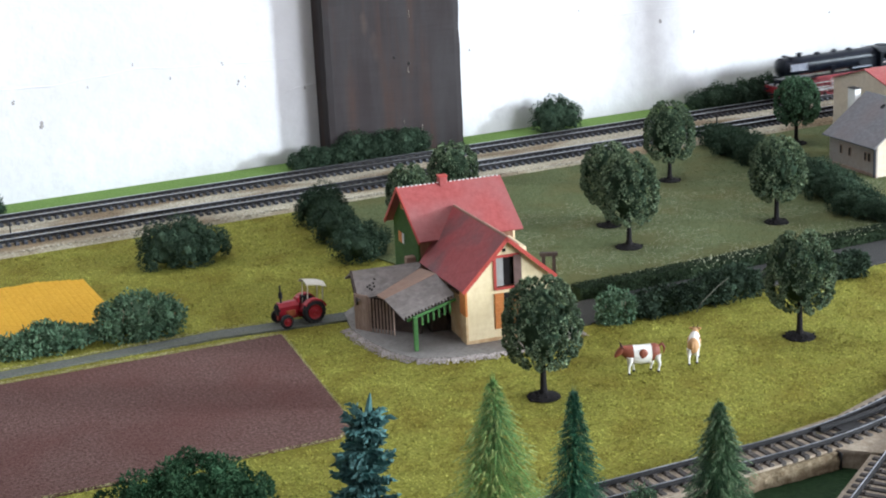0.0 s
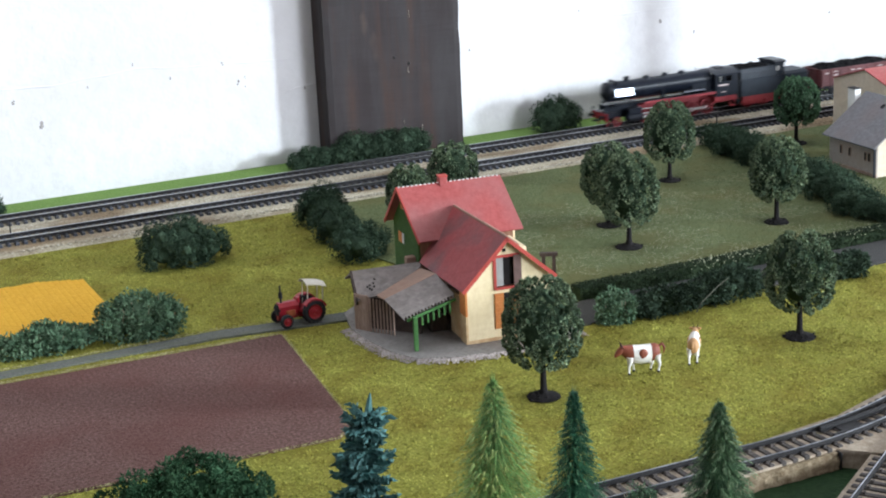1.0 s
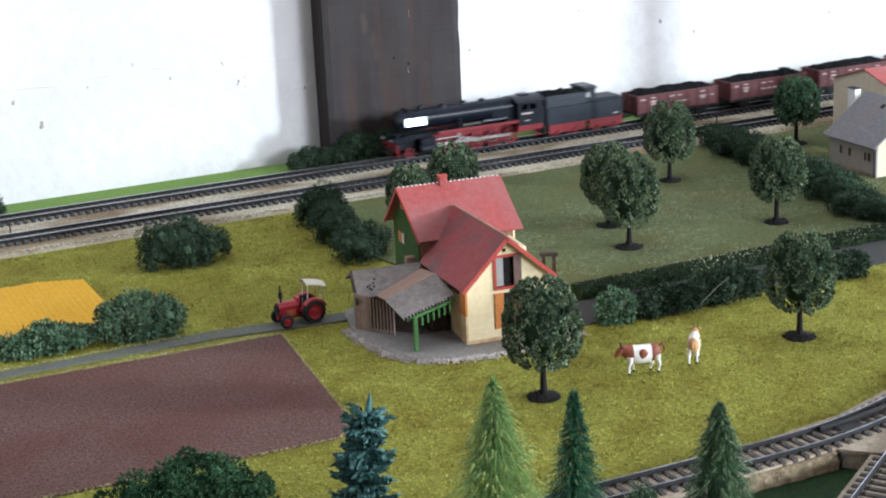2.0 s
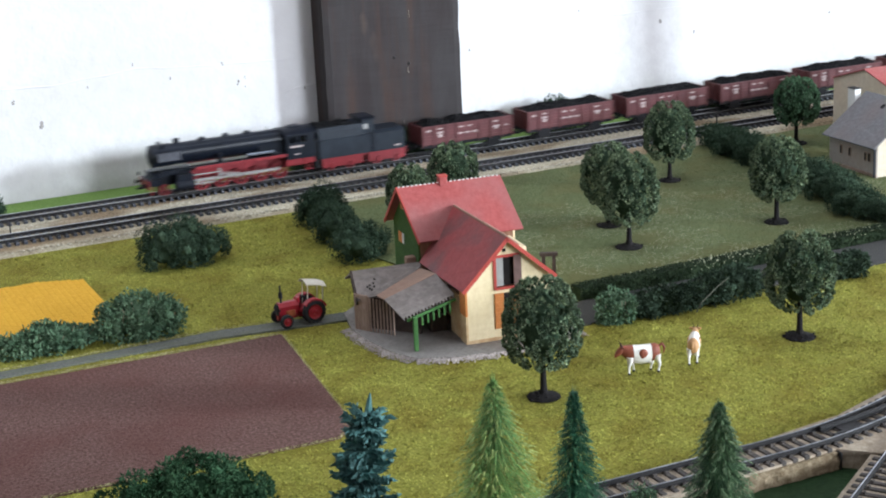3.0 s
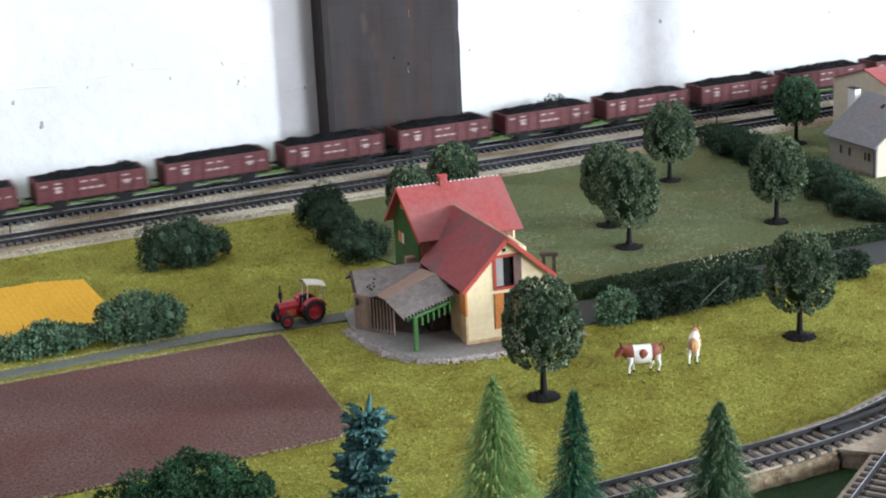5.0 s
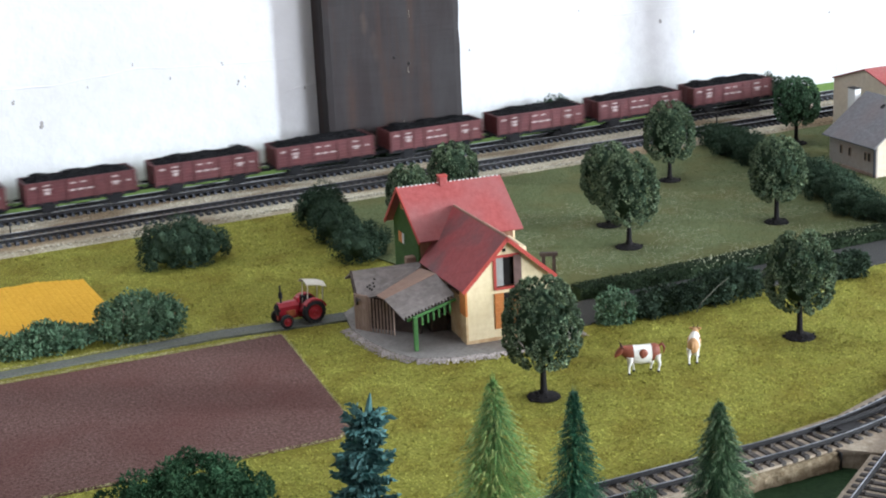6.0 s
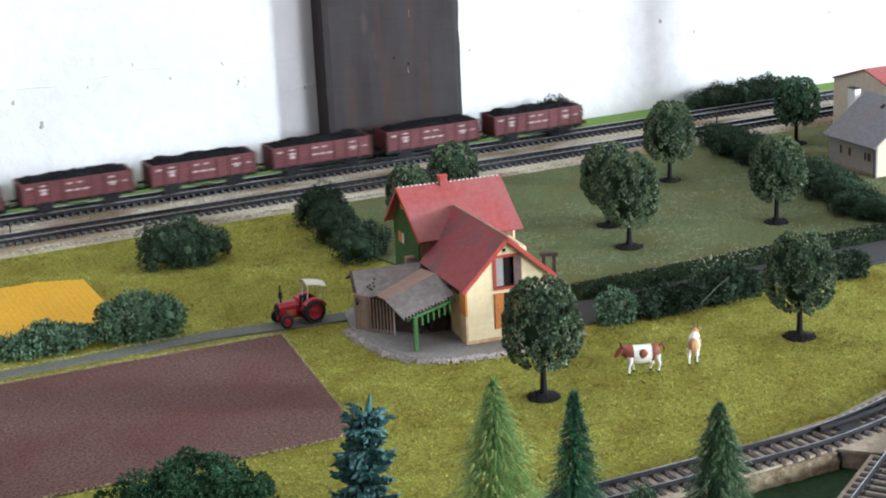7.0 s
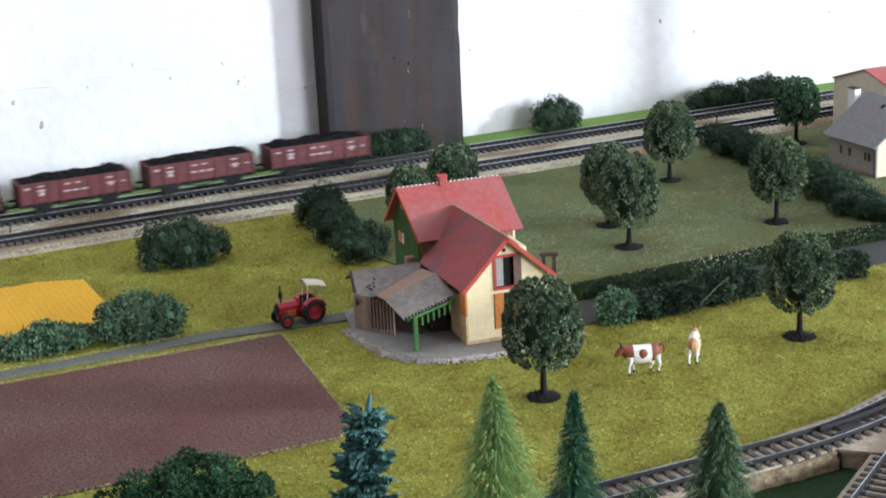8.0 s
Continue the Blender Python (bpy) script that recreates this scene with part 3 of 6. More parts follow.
base_trees = [broadleaf(0.0765, 0.0222, 3, "green model tree with a dense round crown before the farmhouse", pose(0.436, -0.606, 0, 0, 1, 40)),
              broadleaf(0.0725, 0.0214, 4, "green model tree with a dense egg-shaped crown in the pasture", pose(0.631, -0.603, 0, 0, -1, 10)),
              broadleaf(0.0770, 0.0217, 5, "green model tree with a tall round crown in the meadow", pose(0.648, -0.365, 0.001, 0, 0, 100))]
for k, lab, x, y, a, s in ((1, "green model tree close behind another in the meadow", 0.668, -0.302, 50, 0.97), (0, "green model tree in the meadow near the track", 0.793, -0.203, 200, 0.97),
                           (1, "green model tree in the meadow beside low bushes", 0.786, -0.372, 300, 1.0), 
                           (0, "green model tree behind the farmhouse roof", 0.5655, -0.2195, 150, 0.92), (2, "smaller green model tree behind the farmhouse", 0.516, -0.2355, 250, 0.80)):
    c = copy_thing(base_trees[k], pose(x, y, 0.001, 0, 0, a) @ Matrix.Diagonal((s, s, s, 1)))
    tagged(c, lab)


M_SMOOTH = mat("fine green foliage", (0.045, 0.105, 0.055), (0.110, 0.190, 0.105), 300, 0.85, 0.5, c3=(0.035, 0.085, 0.042), big=40, vary=0.35, island=True, spec=0.2)
broadleaf(0.0765 * 0.88, 0.0205, 6, "smoother green model tree beside the houses", pose(0.977, -0.150, 0.001, 0, 0, 20), M_SMOOTH, count=170, leaves=26, size=0.0027)


def leafy(blobs, n, leaf, seed, core=0.52, shag=0.14):
    """Blobs (centre, radii), each a heap of curly lumps covered with small leaves."""
    random.seed(seed)
    sh = Shape()
    tot = sum(r[0] * r[2] for _, r in blobs)
    for c, r in blobs:
        c = Vector(c)
        vs, fs = ICO[2]
        sh.add([(c.x + p.x * r[0] * 0.66, c.y + p.y * r[1] * 0.66, max(0.0, c.z + p.z * r[2] * 0.66)) for p in vs], fs)
        lumps = 26
        per = max(6, int(n * r[0] * r[2] / tot / lumps * 2.6))
        for i in range(lumps):
            z = 1 - 1.78 * (i + 0.5) / lumps
            a = i * 2.39996 + random.uniform(-0.9, 0.9)
            q = math.sqrt(max(0, 1 - z * z))
            d = Vector((q * math.cos(a), q * math.sin(a), z))
            k = random.uniform(0.64, 0.84)
            o = c + Vector((d.x * r[0] * k, d.y * r[1] * k, d.z * r[2] * k))
            g = random.choice((random.uniform(0.16, 0.28), random.uniform(0.28, 0.46)))
            rr = Vector((r[0] * g, r[1] * g, r[2] * g * 1.05))
            vs, fs = ICO[1]
            sh.add([(o.x + p.x * rr.x * core, o.y + p.y * rr.y * core, max(0.0, o.z + p.z * rr.z * core)) for p in vs], fs)
            for _ in range(per):
                e = Vector((random.gauss(0, 1), random.gauss(0, 1), random.gauss(0, 1))).normalized()
                if e.dot(d) < -0.2:
                    e = -e
                f = random.uniform(0.92 - 1.3 * shag, 1.0 + 1.6 * shag)
                p = o + Vector((e.x * rr.x, e.y * rr.y, e.z * rr.z)) * f
                p.z = max(0.0006, p.z)
                u = (e + 0.7 * Vector((random.gauss(0, 1), random.gauss(0, 1), random.gauss(0, 1)))).normalized()
                blade(sh, p, u, leaf * random.uniform(0.6, 1.4) * (1 + shag), leaf * random.uniform(0.22, 0.42))
    return sh


M_WISP = mat("wispy grey-green foliage", (0.022, 0.042, 0.024), (0.06, 0.092, 0.058), 260, 0.85, 0.4, c3=(0.028, 0.05, 0.03), big=40, vary=0.45, island=True, spec=0.2)
M_TWIG = mat("pale twigs", (0.26, 0.21, 0.14), (0.4, 0.33, 0.24), 300, 0.9, 0.1)


def bush(label, x, y, blobs, n=1500, leaf=0.0015, material=None, seed=1, z=0.0, name="bush", group="bushes on the layout", rz=0, shag=0.14):
    ob = thing(name, label, name.replace("_", " "), pose(x, y, z, 0, 0, rz), group)
    tot = sum(r[0] * r[2] for _, r in blobs)
    for i, (c, r) in enumerate(blobs):
        if material is M_BUSH2:
            tw = Shape()
            random.seed(seed + i)
            for _ in range(16):
                a, q = random.uniform(0, 6.28), random.uniform(0.5, 1.0)
                p0 = Vector((c[0] + 0.3 * r[0] * math.cos(a), c[1] + 0.3 * r[1] * math.sin(a), c[2] * 0.3))
                p1 = Vector((c[0] + r[0] * q * math.cos(a), c[1] + r[1] * q * math.sin(a), c[2] + r[2] * random.uniform(-0.2, 0.85)))
                tw.cyl(p0, p0 + (p1 - p0) * 1.08, 0.00035, 0.0002, 5)
            part("twig", tw, M_TWIG, ob, "pale dry twigs")
        part("clump", leafy([(c, r)], int((n if material else n * 1.7) * r[0] * r[2] / tot), leaf, seed * 7 + i, 0.52, shag), material or M_BUSH, ob)
    return ob


def row_blobs(w, d, h, k, seed):
    random.seed(seed)
    out = []
    for i in range(k):
        f = (i + 0.5) / k - 0.5
        rr = w / k * random.uniform(0.75, 0.95)
        hh = h * random.uniform(0.8, 1.0) * (1 - 0.5 * abs(f))
        out.append(((f * (w - rr), random.uniform(-0.1, 0.1) * d, hh * 0.45), (rr, d * 0.5 * random.uniform(0.85, 1), hh * 0.55)))
    return out


M_FRONT = mat("deep green foliage", (0.020, 0.056, 0.026), (0.055, 0.110, 0.055), 220, 0.9, 0.4, c3=(0.018, 0.060, 0.028), big=60, vary=0.35, island=True, spec=0.08)
bush("dark green round bush at the edge of the pasture", 0.333, -0.204, row_blobs(0.072, 0.044, 0.043, 3, 1), 3200, seed=11, shag=0.08)
bush("dark green bush against the white wall", 0.818, 0.050, row_blobs(0.058, 0.030, 0.040, 3, 2), 1800, seed=12)
bush("low dark bush before the wooden post", 0.632, 0.041, row_blobs(0.066, 0.026, 0.037, 3, 3), 2200, seed=13)
bush("feathery dark bush at the foot of the post", 0.583, 0.042, row_blobs(0.056, 0.026, 0.032, 3, 33), 1900, seed=33)
bush("small green bush at the wall foot", 0.222, 0.050, row_blobs(0.030, 0.024, 0.020, 2, 21), 600, seed=31)
bush("low dark bush beside the track", 0.538, 0.046, row_blobs(0.052, 0.026, 0.026, 3, 4), 1700, seed=14)
bush("dark green hedge bush beside the rear track", 1.012, 0.042, row_blobs(0.062, 0.026, 0.028, 3, 5), 1700, seed=15)
bush("taller dark green bush beside the rear track", 1.080, 0.040, row_blobs(0.058, 0.026, 0.035, 3, 6), 1700, seed=16)
bush("middle dark green bush beside the rear track", 1.047, 0.041, row_blobs(0.050, 0.026, 0.030, 3, 36), 1500, seed=36)
bush("dark green bush in the row behind the farmhouse", 0.470, -0.152, row_blobs(0.040, 0.040, 0.045, 2, 7), 1500, seed=17)
bush("lower dark green bush in the row behind the farmhouse", 0.462, -0.205, row_blobs(0.040, 0.046, 0.037, 2, 8), 1500, seed=18)
bush("rounded dark green bush beside the farmhouse", 0.460, -0.266, row_blobs(0.044, 0.048, 0.036, 2, 9), 1500, seed=19)
bush("low bluish green bush beside the corn field", 0.188, -0.352, row_blobs(0.070, 0.026, 0.022, 4, 10), 2000, 0.0026, M_BUSH2, seed=20)
bush("bluish green bush beside the lane", 0.253, -0.356, row_blobs(0.058, 0.034, 0.035, 3, 11), 2600, 0.0026, M_BUSH2, seed=21)
bush("large dark green bush at the field's near edge", 0.186, -0.690, row_blobs(0.094, 0.050, 0.055, 4, 12), 9500, 0.0018, M_FRONT, seed=22, shag=0.07)
bush("small bluish bush at the street's edge", 0.546, -0.512, row_blobs(0.026, 0.020, 0.028, 2, 13), 1500, 0.0020, M_BUSH2, seed=23)
bush("low dark bush along the street", 0.586, -0.514, row_blobs(0.050, 0.020, 0.022, 3, 14), 2250, 0.0022, M_WISP, seed=24, shag=0.24)
bush("dark spreading bush along the street", 0.632, -0.513, row_blobs(0.062, 0.024, 0.027, 3, 15), 2550, 0.0022, M_WISP, seed=25, shag=0.24)
bush("small dark bush along the street", 0.742, -0.515, row_blobs(0.034, 0.018, 0.021, 2, 16), 1350, 0.0022, M_WISP, seed=26, shag=0.24)
for k, (lab, x, y, w, h) in enumerate((("dark bush at the head of the meadow's hedge row", 0.912, -0.118, 0.050, 0.030), ("dark bush in the meadow's hedge row", 0.902, -0.160, 0.050, 0.032), ("dark bush in the meadow's hedge row", 0.893, -0.205, 0.050, 0.034),
                                      ("dark bush in the meadow's hedge row", 0.886, -0.250, 0.050, 0.033), ("dark bush in the meadow's hedge row", 0.880, -0.297, 0.052, 0.032), ("taller dark bush in the meadow's hedge row", 0.872, -0.342, 0.052, 0.034),
                                      ("low spreading dark bush near the grey-roofed house", 0.858, -0.390, 0.054, 0.030), ("low dark bush closing the meadow's hedge row", 0.870, -0.425, 0.046, 0.026))):
    bush(lab, x, y, row_blobs(w, 0.040, h, 2, 70 + k), 1500, seed=80 + k, rz=-70)
bush("low bush in the lower ground before the track", 0.3873, -0.795, row_blobs(0.016, 0.014, 0.040, 2, 20), 700, 0.0016, M_BUSH2, seed=30, z=LOW)
M_STICK = mat("grey dead stick", (0.10, 0.10, 0.075), (0.17, 0.165, 0.125), 300, 0.9, 0.1)
stick = Shape().cyl((0.603, -0.5245, 0.0), (0.606, -0.5265, 0.0075), 0.0004, 0.0004, 6).cyl((0.606, -0.5265, 0.0075), (0.621, -0.5250, 0.0165), 0.0004, 0.0003, 6).cyl((0.621, -0.5250, 0.0165), (0.630, -0.5240, 0.0205), 0.0003, 0.0002, 6)
tagged(part("dead_stick", stick, M_STICK), "pale dry stick lying across the street bushes", "twig")
# clipped hedge with pale blossoms along the street
hedge = thing("hedge", "low clipped dark hedge with pale blossoms along the street", "hedge")
for i in range(12):
    random.seed(60 + i)
    x0 = 0.5475 + i * 0.0275
    x1 = x0 + 0.0275
    sh = Shape().box(x0 + 0.0002, x1 - 0.0002, -0.4600, -0.4490, 0, 0.0098)
    for k in range(1500):
        x, f = random.uniform(x0, x1), random.random()
        up = 0.0005 * noise.noise(Vector((x * 180, f * 3, i)))
        if k % 2:
            p, d = Vector((x, -0.4612 + 0.0134 * f, 0.0102 + up)), Vector((0, 0, 1))
        else:
            p, d = Vector((x, -0.4606 + up if k % 4 else -0.4484 + up, 0.0004 + 0.0102 * f)), Vector((0, -1 if k % 4 else 1, 0.3))
        if i == 0 and k % 12 == 0:
            p, d = Vector((x0, p.y, p.z * 0.95)), Vector((-1, 0, 0.2))
        u = (d + Vector((random.gauss(0, 0.8), random.gauss(0, 0.8), random.gauss(0, 0.8)))).normalized()
        w = u.orthogonal().normalized() * random.uniform(0.0004, 0.0008)
        e = u * random.uniform(0.0007, 0.0016)
        sh.add([p - w * 0.4, p + e * 0.5 - w, p + e, p + e * 0.5 + w], [(0, 1, 2), (0, 2, 3)])
    part("hedge_section", sh, M_HEDGE, hedge)
random.seed(8)
sh = Shape()
for i in range(520):
    sh.ico((random.triangular(0.575, 0.87, 0.80) if i % 2 else random.uniform(0.65, 0.74), -0.4545 + random.uniform(-0.007, 0.007), 0.0108 + random.uniform(-0.004, 0.0015)), random.uniform(0.0003, 0.0006), 1)
tagged(part("blossom", sh, M_FLOWER, hedge, "pale blossoms"), kind="stuff")


def bottle_brush(label, h, r, fine, tips, m, levels, per, fronds, seed, droop=0.45, blunt=0.2, tipsize=1.0):
    """A wire-stem model conifer: fine bristles in whorls, with short thick fronds hanging close to the stem."""
    random.seed(seed)
    t = thing("spruce", label, "conifer", m, "model conifers")
    part("trunk", Shape().lathe((0, 0, 0), (0, 0, 1), [(0, 0.0026), (h * 0.5, 0.0012), (h * 0.97, 0.0004)], 8), M_TRUNK, t)
    reach = lambda f: r * ((1 - f) ** 0.85 * (1 - blunt) + blunt * (1 - f ** 3)) + 0.0012
    for k in range(levels):
        sh = Shape()
        f = k / (levels - 1)
        for i in range(per):
            a = random.uniform(0, 6.2832)
            z = h * (0.04 + 0.93 * f) + random.uniform(-0.5, 0.5) * h / levels
            ln = reach(f) * random.uniform(0.60, 1.08)
            d = Vector((math.cos(a), math.sin(a), 0))
            s = Vector((-d.y, d.x, 0))
            dz = -droop * ln * random.uniform(0.6, 1.2) + (0.9 * ln * max(0, f - 0.9) * 10)
            p0, p1, p2 = Vector((0, 0, z)) + d * ln * 0.12, Vector((0, 0, z + dz * 0.30)) + d * ln * 0.58, Vector((0, 0, z + dz)) + d * ln
            w = random.uniform(0.00016, 0.00030)
            sh.add([p0 - s * w, p0 + s * w, p1 + s * w, p1 - s * w, p2], [(0, 1, 2, 3), (3, 2, 4)])
            for g in (0.55, 0.72, 0.88):
                q = p0.lerp(p1, 0.5).lerp(p1.lerp(p2, g), g)
                for sg in (-1, 1):
                    e = q + (d * 0.7 + s * sg * 0.8 + Vector((0, 0, random.uniform(-0.6, 0.1)))) * 0.0020 * random.uniform(0.7, 1.3)
                    sh.add([q - d * w * 1.2, q + d * w * 1.2, e], [(0, 1, 2)])
        part("branch_whorl", sh, fine, t)
    rows = max(6, levels // 2)
    for k in range(rows):
        sh = Shape()
        f = (k + 0.5) / rows
        for i in range(fronds):
            a = 6.2832 * (i + 0.5 * (k % 2)) / fronds + random.uniform(-0.25, 0.25)
            d = Vector((math.cos(a), math.sin(a), 0))
            s = Vector((-d.y, d.x, 0))
            o = Vector((0, 0, h * (0.06 + 0.90 * f))) + d * reach(f) * random.uniform(0.20, 0.86) + Vector((0, 0, random.uniform(-0.5, 0.5) * h / rows))
            ln = (0.0028 + 0.09 * reach(f)) * tipsize * random.uniform(0.7, 1.25)
            u = (d * 0.85 + Vector((0, 0, -0.50)) + s * random.uniform(-0.5, 0.5)).normalized()
            w = ln * 0.13
            for b in range(4):
                q = o + u * ln * b / 4
                for sg in (-1, 1):
                    e = q + (u * 0.75 + s * sg * 0.55 + d * 0.25) * ln * 0.42
                    sh.add([q - s * w * 0.5, q + s * w * 0.5, e, q + d * w], [(0, 1, 2), (0, 3, 2), (1, 3, 2)])
            sh.add([o - s * w, o + s * w, o + u * ln * 1.2, o + d * w * 1.5], [(0, 1, 2), (0, 3, 2), (1, 3, 2)])
        part("frond_ring", sh, tips, t, "paler thick hanging fronds")
    sh = Shape()
    for i in range(10):
        a = i * 0.628
        sh.add([(0.0007 * math.cos(a), 0.0007 * math.sin(a), h * 0.95), (0.0007 * math.cos(a + 1), 0.0007 * math.sin(a + 1), h * 0.95), (0.0016 * math.cos(a), 0.0016 * math.sin(a), h * (1.0 + 0.02 * (i % 3)))], [(0, 1, 2)])
    part("leader", sh, fine, t)
    return t


def paddle_spruce(label, h, r, material, m, levels, seed):
    """A moulded plastic spruce: whorls of thick flat ragged branches and a spiky leader."""
    random.seed(seed)
    t = thing("spruce", label, "conifer", m, "model conifers")
    part("trunk", Shape().lathe((0, 0, 0), (0, 0, 1), [(0, 0.0030), (h * 0.6, 0.0022), (h * 0.9, 0.0012)], 8), material, t)
    for k in range(levels):
        sh = Shape()
        f = k / (levels - 1)
        cnt = 6 if f < 0.7 else 5
        for i in range(cnt):
            a = 6.2832 * (i + 0.5 * (k % 2)) / cnt + random.uniform(-0.25, 0.25)
            d = Vector((math.cos(a), math.sin(a), 0))
            s = Vector((-d.y, d.x, 0))
            ln = r * (0.62 + 0.38 * (1 - f)) * random.uniform(0.60, 1.20)
            z = h * (0.10 + 0.72 * f) + random.uniform(-0.5, 0.5) * h * 0.72 / levels
            rise = random.uniform(-0.15, 0.45)
            rib = [Vector((0, 0, z + ln * (rise * g * g - 0.10 * g))) + d * ln * g for g in (0.05, 0.35, 0.6, 0.8, 1.0)]
            wide = [v * random.uniform(0.6, 1.2) for v in (0.0022, 0.0034, 0.0036, 0.0026, 0.0008)]
            for (p, q, wa, wb) in zip(rib, rib[1:], wide, wide[1:]):
                up = Vector((0, 0, 0.0022))
                sh.add([p - s * wa, p + up, p + s * wa, p - up, q - s * wb, q + up * 0.8, q + s * wb, q - up * 0.8], [(0, 1, 5, 4), (1, 2, 6, 5), (2, 3, 7, 6), (3, 0, 4, 7)])
                for sg in (-1, 1):
                    for _ in range(2):
                        b = p.lerp(q, random.random()) + s * sg * wa * 0.6
                        e = b + (d * random.uniform(0.5, 1.0) + s * sg * random.uniform(0.5, 1.0) + Vector((0, 0, random.uniform(-0.1, 0.6)))) * random.uniform(0.0022, 0.0042)
                        sh.add([b - d * 0.0012, b + d * 0.0012, e, b + up], [(0, 1, 2), (0, 3, 2), (1, 3, 2)])
        part("branch_whorl", sh, material, t)
    part("leader", Shape().lathe((0, 0, h * 0.80), (0, 0, 1), [(0, 0.0024), (h * 0.08, 0.0019), (h * 0.16, 0.0011), (h * 0.21, 0.0003)], 7), material, t, "pointed blue-green leader")
    return t


M_TIPL = mat("pale spruce fronds", (0.19, 0.24, 0.065), (0.34, 0.38, 0.13), 300, 0.7, 0.2, c3=(0.15, 0.27, 0.09), big=25, vary=0.35, island=True, spec=0.2)
M_TIPD = mat("mid green spruce fronds", (0.05, 0.17, 0.075), (0.15, 0.32, 0.17), 300, 0.6, 0.2, big=25, vary=0.5, island=True, spec=0.3)
M_TIPG = mat("grey-green spruce fronds", (0.055, 0.105, 0.048), (0.18, 0.25, 0.13), 300, 0.7, 0.2, big=25, vary=0.5, island=True, spec=0.3)
bottle_brush("light green model spruce with drooping branches", 0.110, 0.0350, M_FIRL, M_TIPL, pose(0.3045, -0.80, LOW), 40, 46, 42, 41, 0.55, 0.46, 0.85)
bottle_brush("slim dark green model spruce", 0.0950, 0.0260, M_FIRD, M_TIPD, pose(0.3464, -0.80, LOW), 36, 50, 16, 42, 0.35, 0.0, 0.75)
bottle_brush("green model spruce with a blunt tip beside the front track", 0.0765, 0.0235, M_FIRG, M_TIPG, pose(0.4215, -0.81, LOW, 0, 0, 20), 32, 70, 34, 43, 0.5, 0.34, 1.1)
paddle_spruce("blue-green model spruce with thick twigs", 0.0665, 0.0172, M_FIRB, pose(0.2740, -0.70, 0, 0, 9, 0), 12, 44)


# ---- grass fibres, flower specks, soil crumbs ----
def inside(pts, x, y):
    c = False
    for (xa, ya), (xb, yb) in zip(pts, pts[1:] + pts[:1]):
        if (ya > y) != (yb > y) and x < (xb - xa) * (y - ya) / (yb - ya) + xa:
            c = not c
    return c


FIELD = [(-0.9, -0.385), (0.05, -0.401), (0.337, -0.412), (0.3195, -0.5775), (0.3165, -0.588), (0.304, -0.6005), (0.05, -0.589), (-0.9, -0.575)]
YARD = [(0.378, -0.425), (0.376, -0.470), (0.384, -0.508), (0.414, -0.525), (0.450, -0.531), (0.52, -0.522), (0.53, -0.40), (0.45, -0.34), (0.39, -0.39)]
MEADOW = [(0.475, -0.10), (2.7, -0.10), (2.7, -0.445), (0.50, -0.445), (0.485, -0.36), (0.462, -0.25)]
LANE = [(-0.9, -0.362), (0.20, -0.379), (0.30, -0.378), (0.40, -0.391), (0.40, -0.409), (0.30, -0.394), (0.20, -0.3905), (-0.9, -0.373)]


def fibres(name, n, box, ok, hgt, wid, material, label, seed, cat="grass", z=0.0):
    rng = np.random.RandomState(seed)
    x0, x1, y0, y1 = box
    vs, fs = [], []
    while n > 0:
        x, y = rng.uniform(x0, x1), rng.uniform(y0, y1)
        if not ok(x, y):
            n -= 0.2
            continue
        n -= 1
        for _ in range(3):
            a, l, h = rng.uniform(0, 6.28), rng.uniform(0.3, 1.4) * hgt, hgt * rng.uniform(0.12, 0.55)
            c, s = math.cos(a), math.sin(a)
            k = len(vs)
            ox, oy = rng.uniform(-0.001, 0.001, 2)
            vs += [(x + ox - s * wid, y + oy + c * wid, z), (x + ox + s * wid, y + oy - c * wid, z), (x + ox + c * l, y + oy + s * l, z + h)]
            fs.append((k, k + 1, k + 2))
    return tagged(raw(name, vs, fs, material), label, cat, kind="stuff")


open_grass = lambda x, y: not (inside(FIELD, x, y) or inside(YARD, x, y) or inside(MEADOW, x, y) or inside(LANE, x, y) or (x < 0.246 and -0.335 < y < -0.204) or (x > 0.5 and -0.507 < y < -0.445))
fibres("grass_fibres", 75000, (0.08, 0.95, -0.735, -0.102), open_grass, 0.0015, 0.00048, M_BLADE, "short olive and yellow static grass", 5)
fibres("meadow_fibres", 26000, (0.46, 1.15, -0.445, -0.10), lambda x, y: inside(MEADOW, x, y), 0.0015, 0.0005, M_MBLADE, "short dull green meadow fibres", 6, z=0.001)
fibres("meadow_flowers", 13000, (0.50, 1.0, -0.445, -0.22), lambda x, y: inside(MEADOW, x, y) and noise.noise(Vector((x * 22, y * 22, 3))) > -0.12, 0.0014, 0.0003, M_FLOWER, "pale flower specks in the meadow", 7, "flowers", 0.001)
M_CRUMB = mat("soil crumbs", (0.10, 0.05, 0.045), (0.24, 0.16, 0.15), 120, 0.95, 0, vary=0.6, island=True, spec=0.1)
fibres("field_crumbs", 15000, (0.08, 0.336, -0.595, -0.40), lambda x, y: inside(FIELD, x, y), 0.0009, 0.0004, M_CRUMB, "loose dark soil crumbs", 8, "soil", 0.0018)
M_DUST = mat("straw-coloured dust", (0.34, 0.31, 0.13), (0.52, 0.48, 0.26), 200, 0.95, 0, vary=0.4, island=True, spec=0.1)


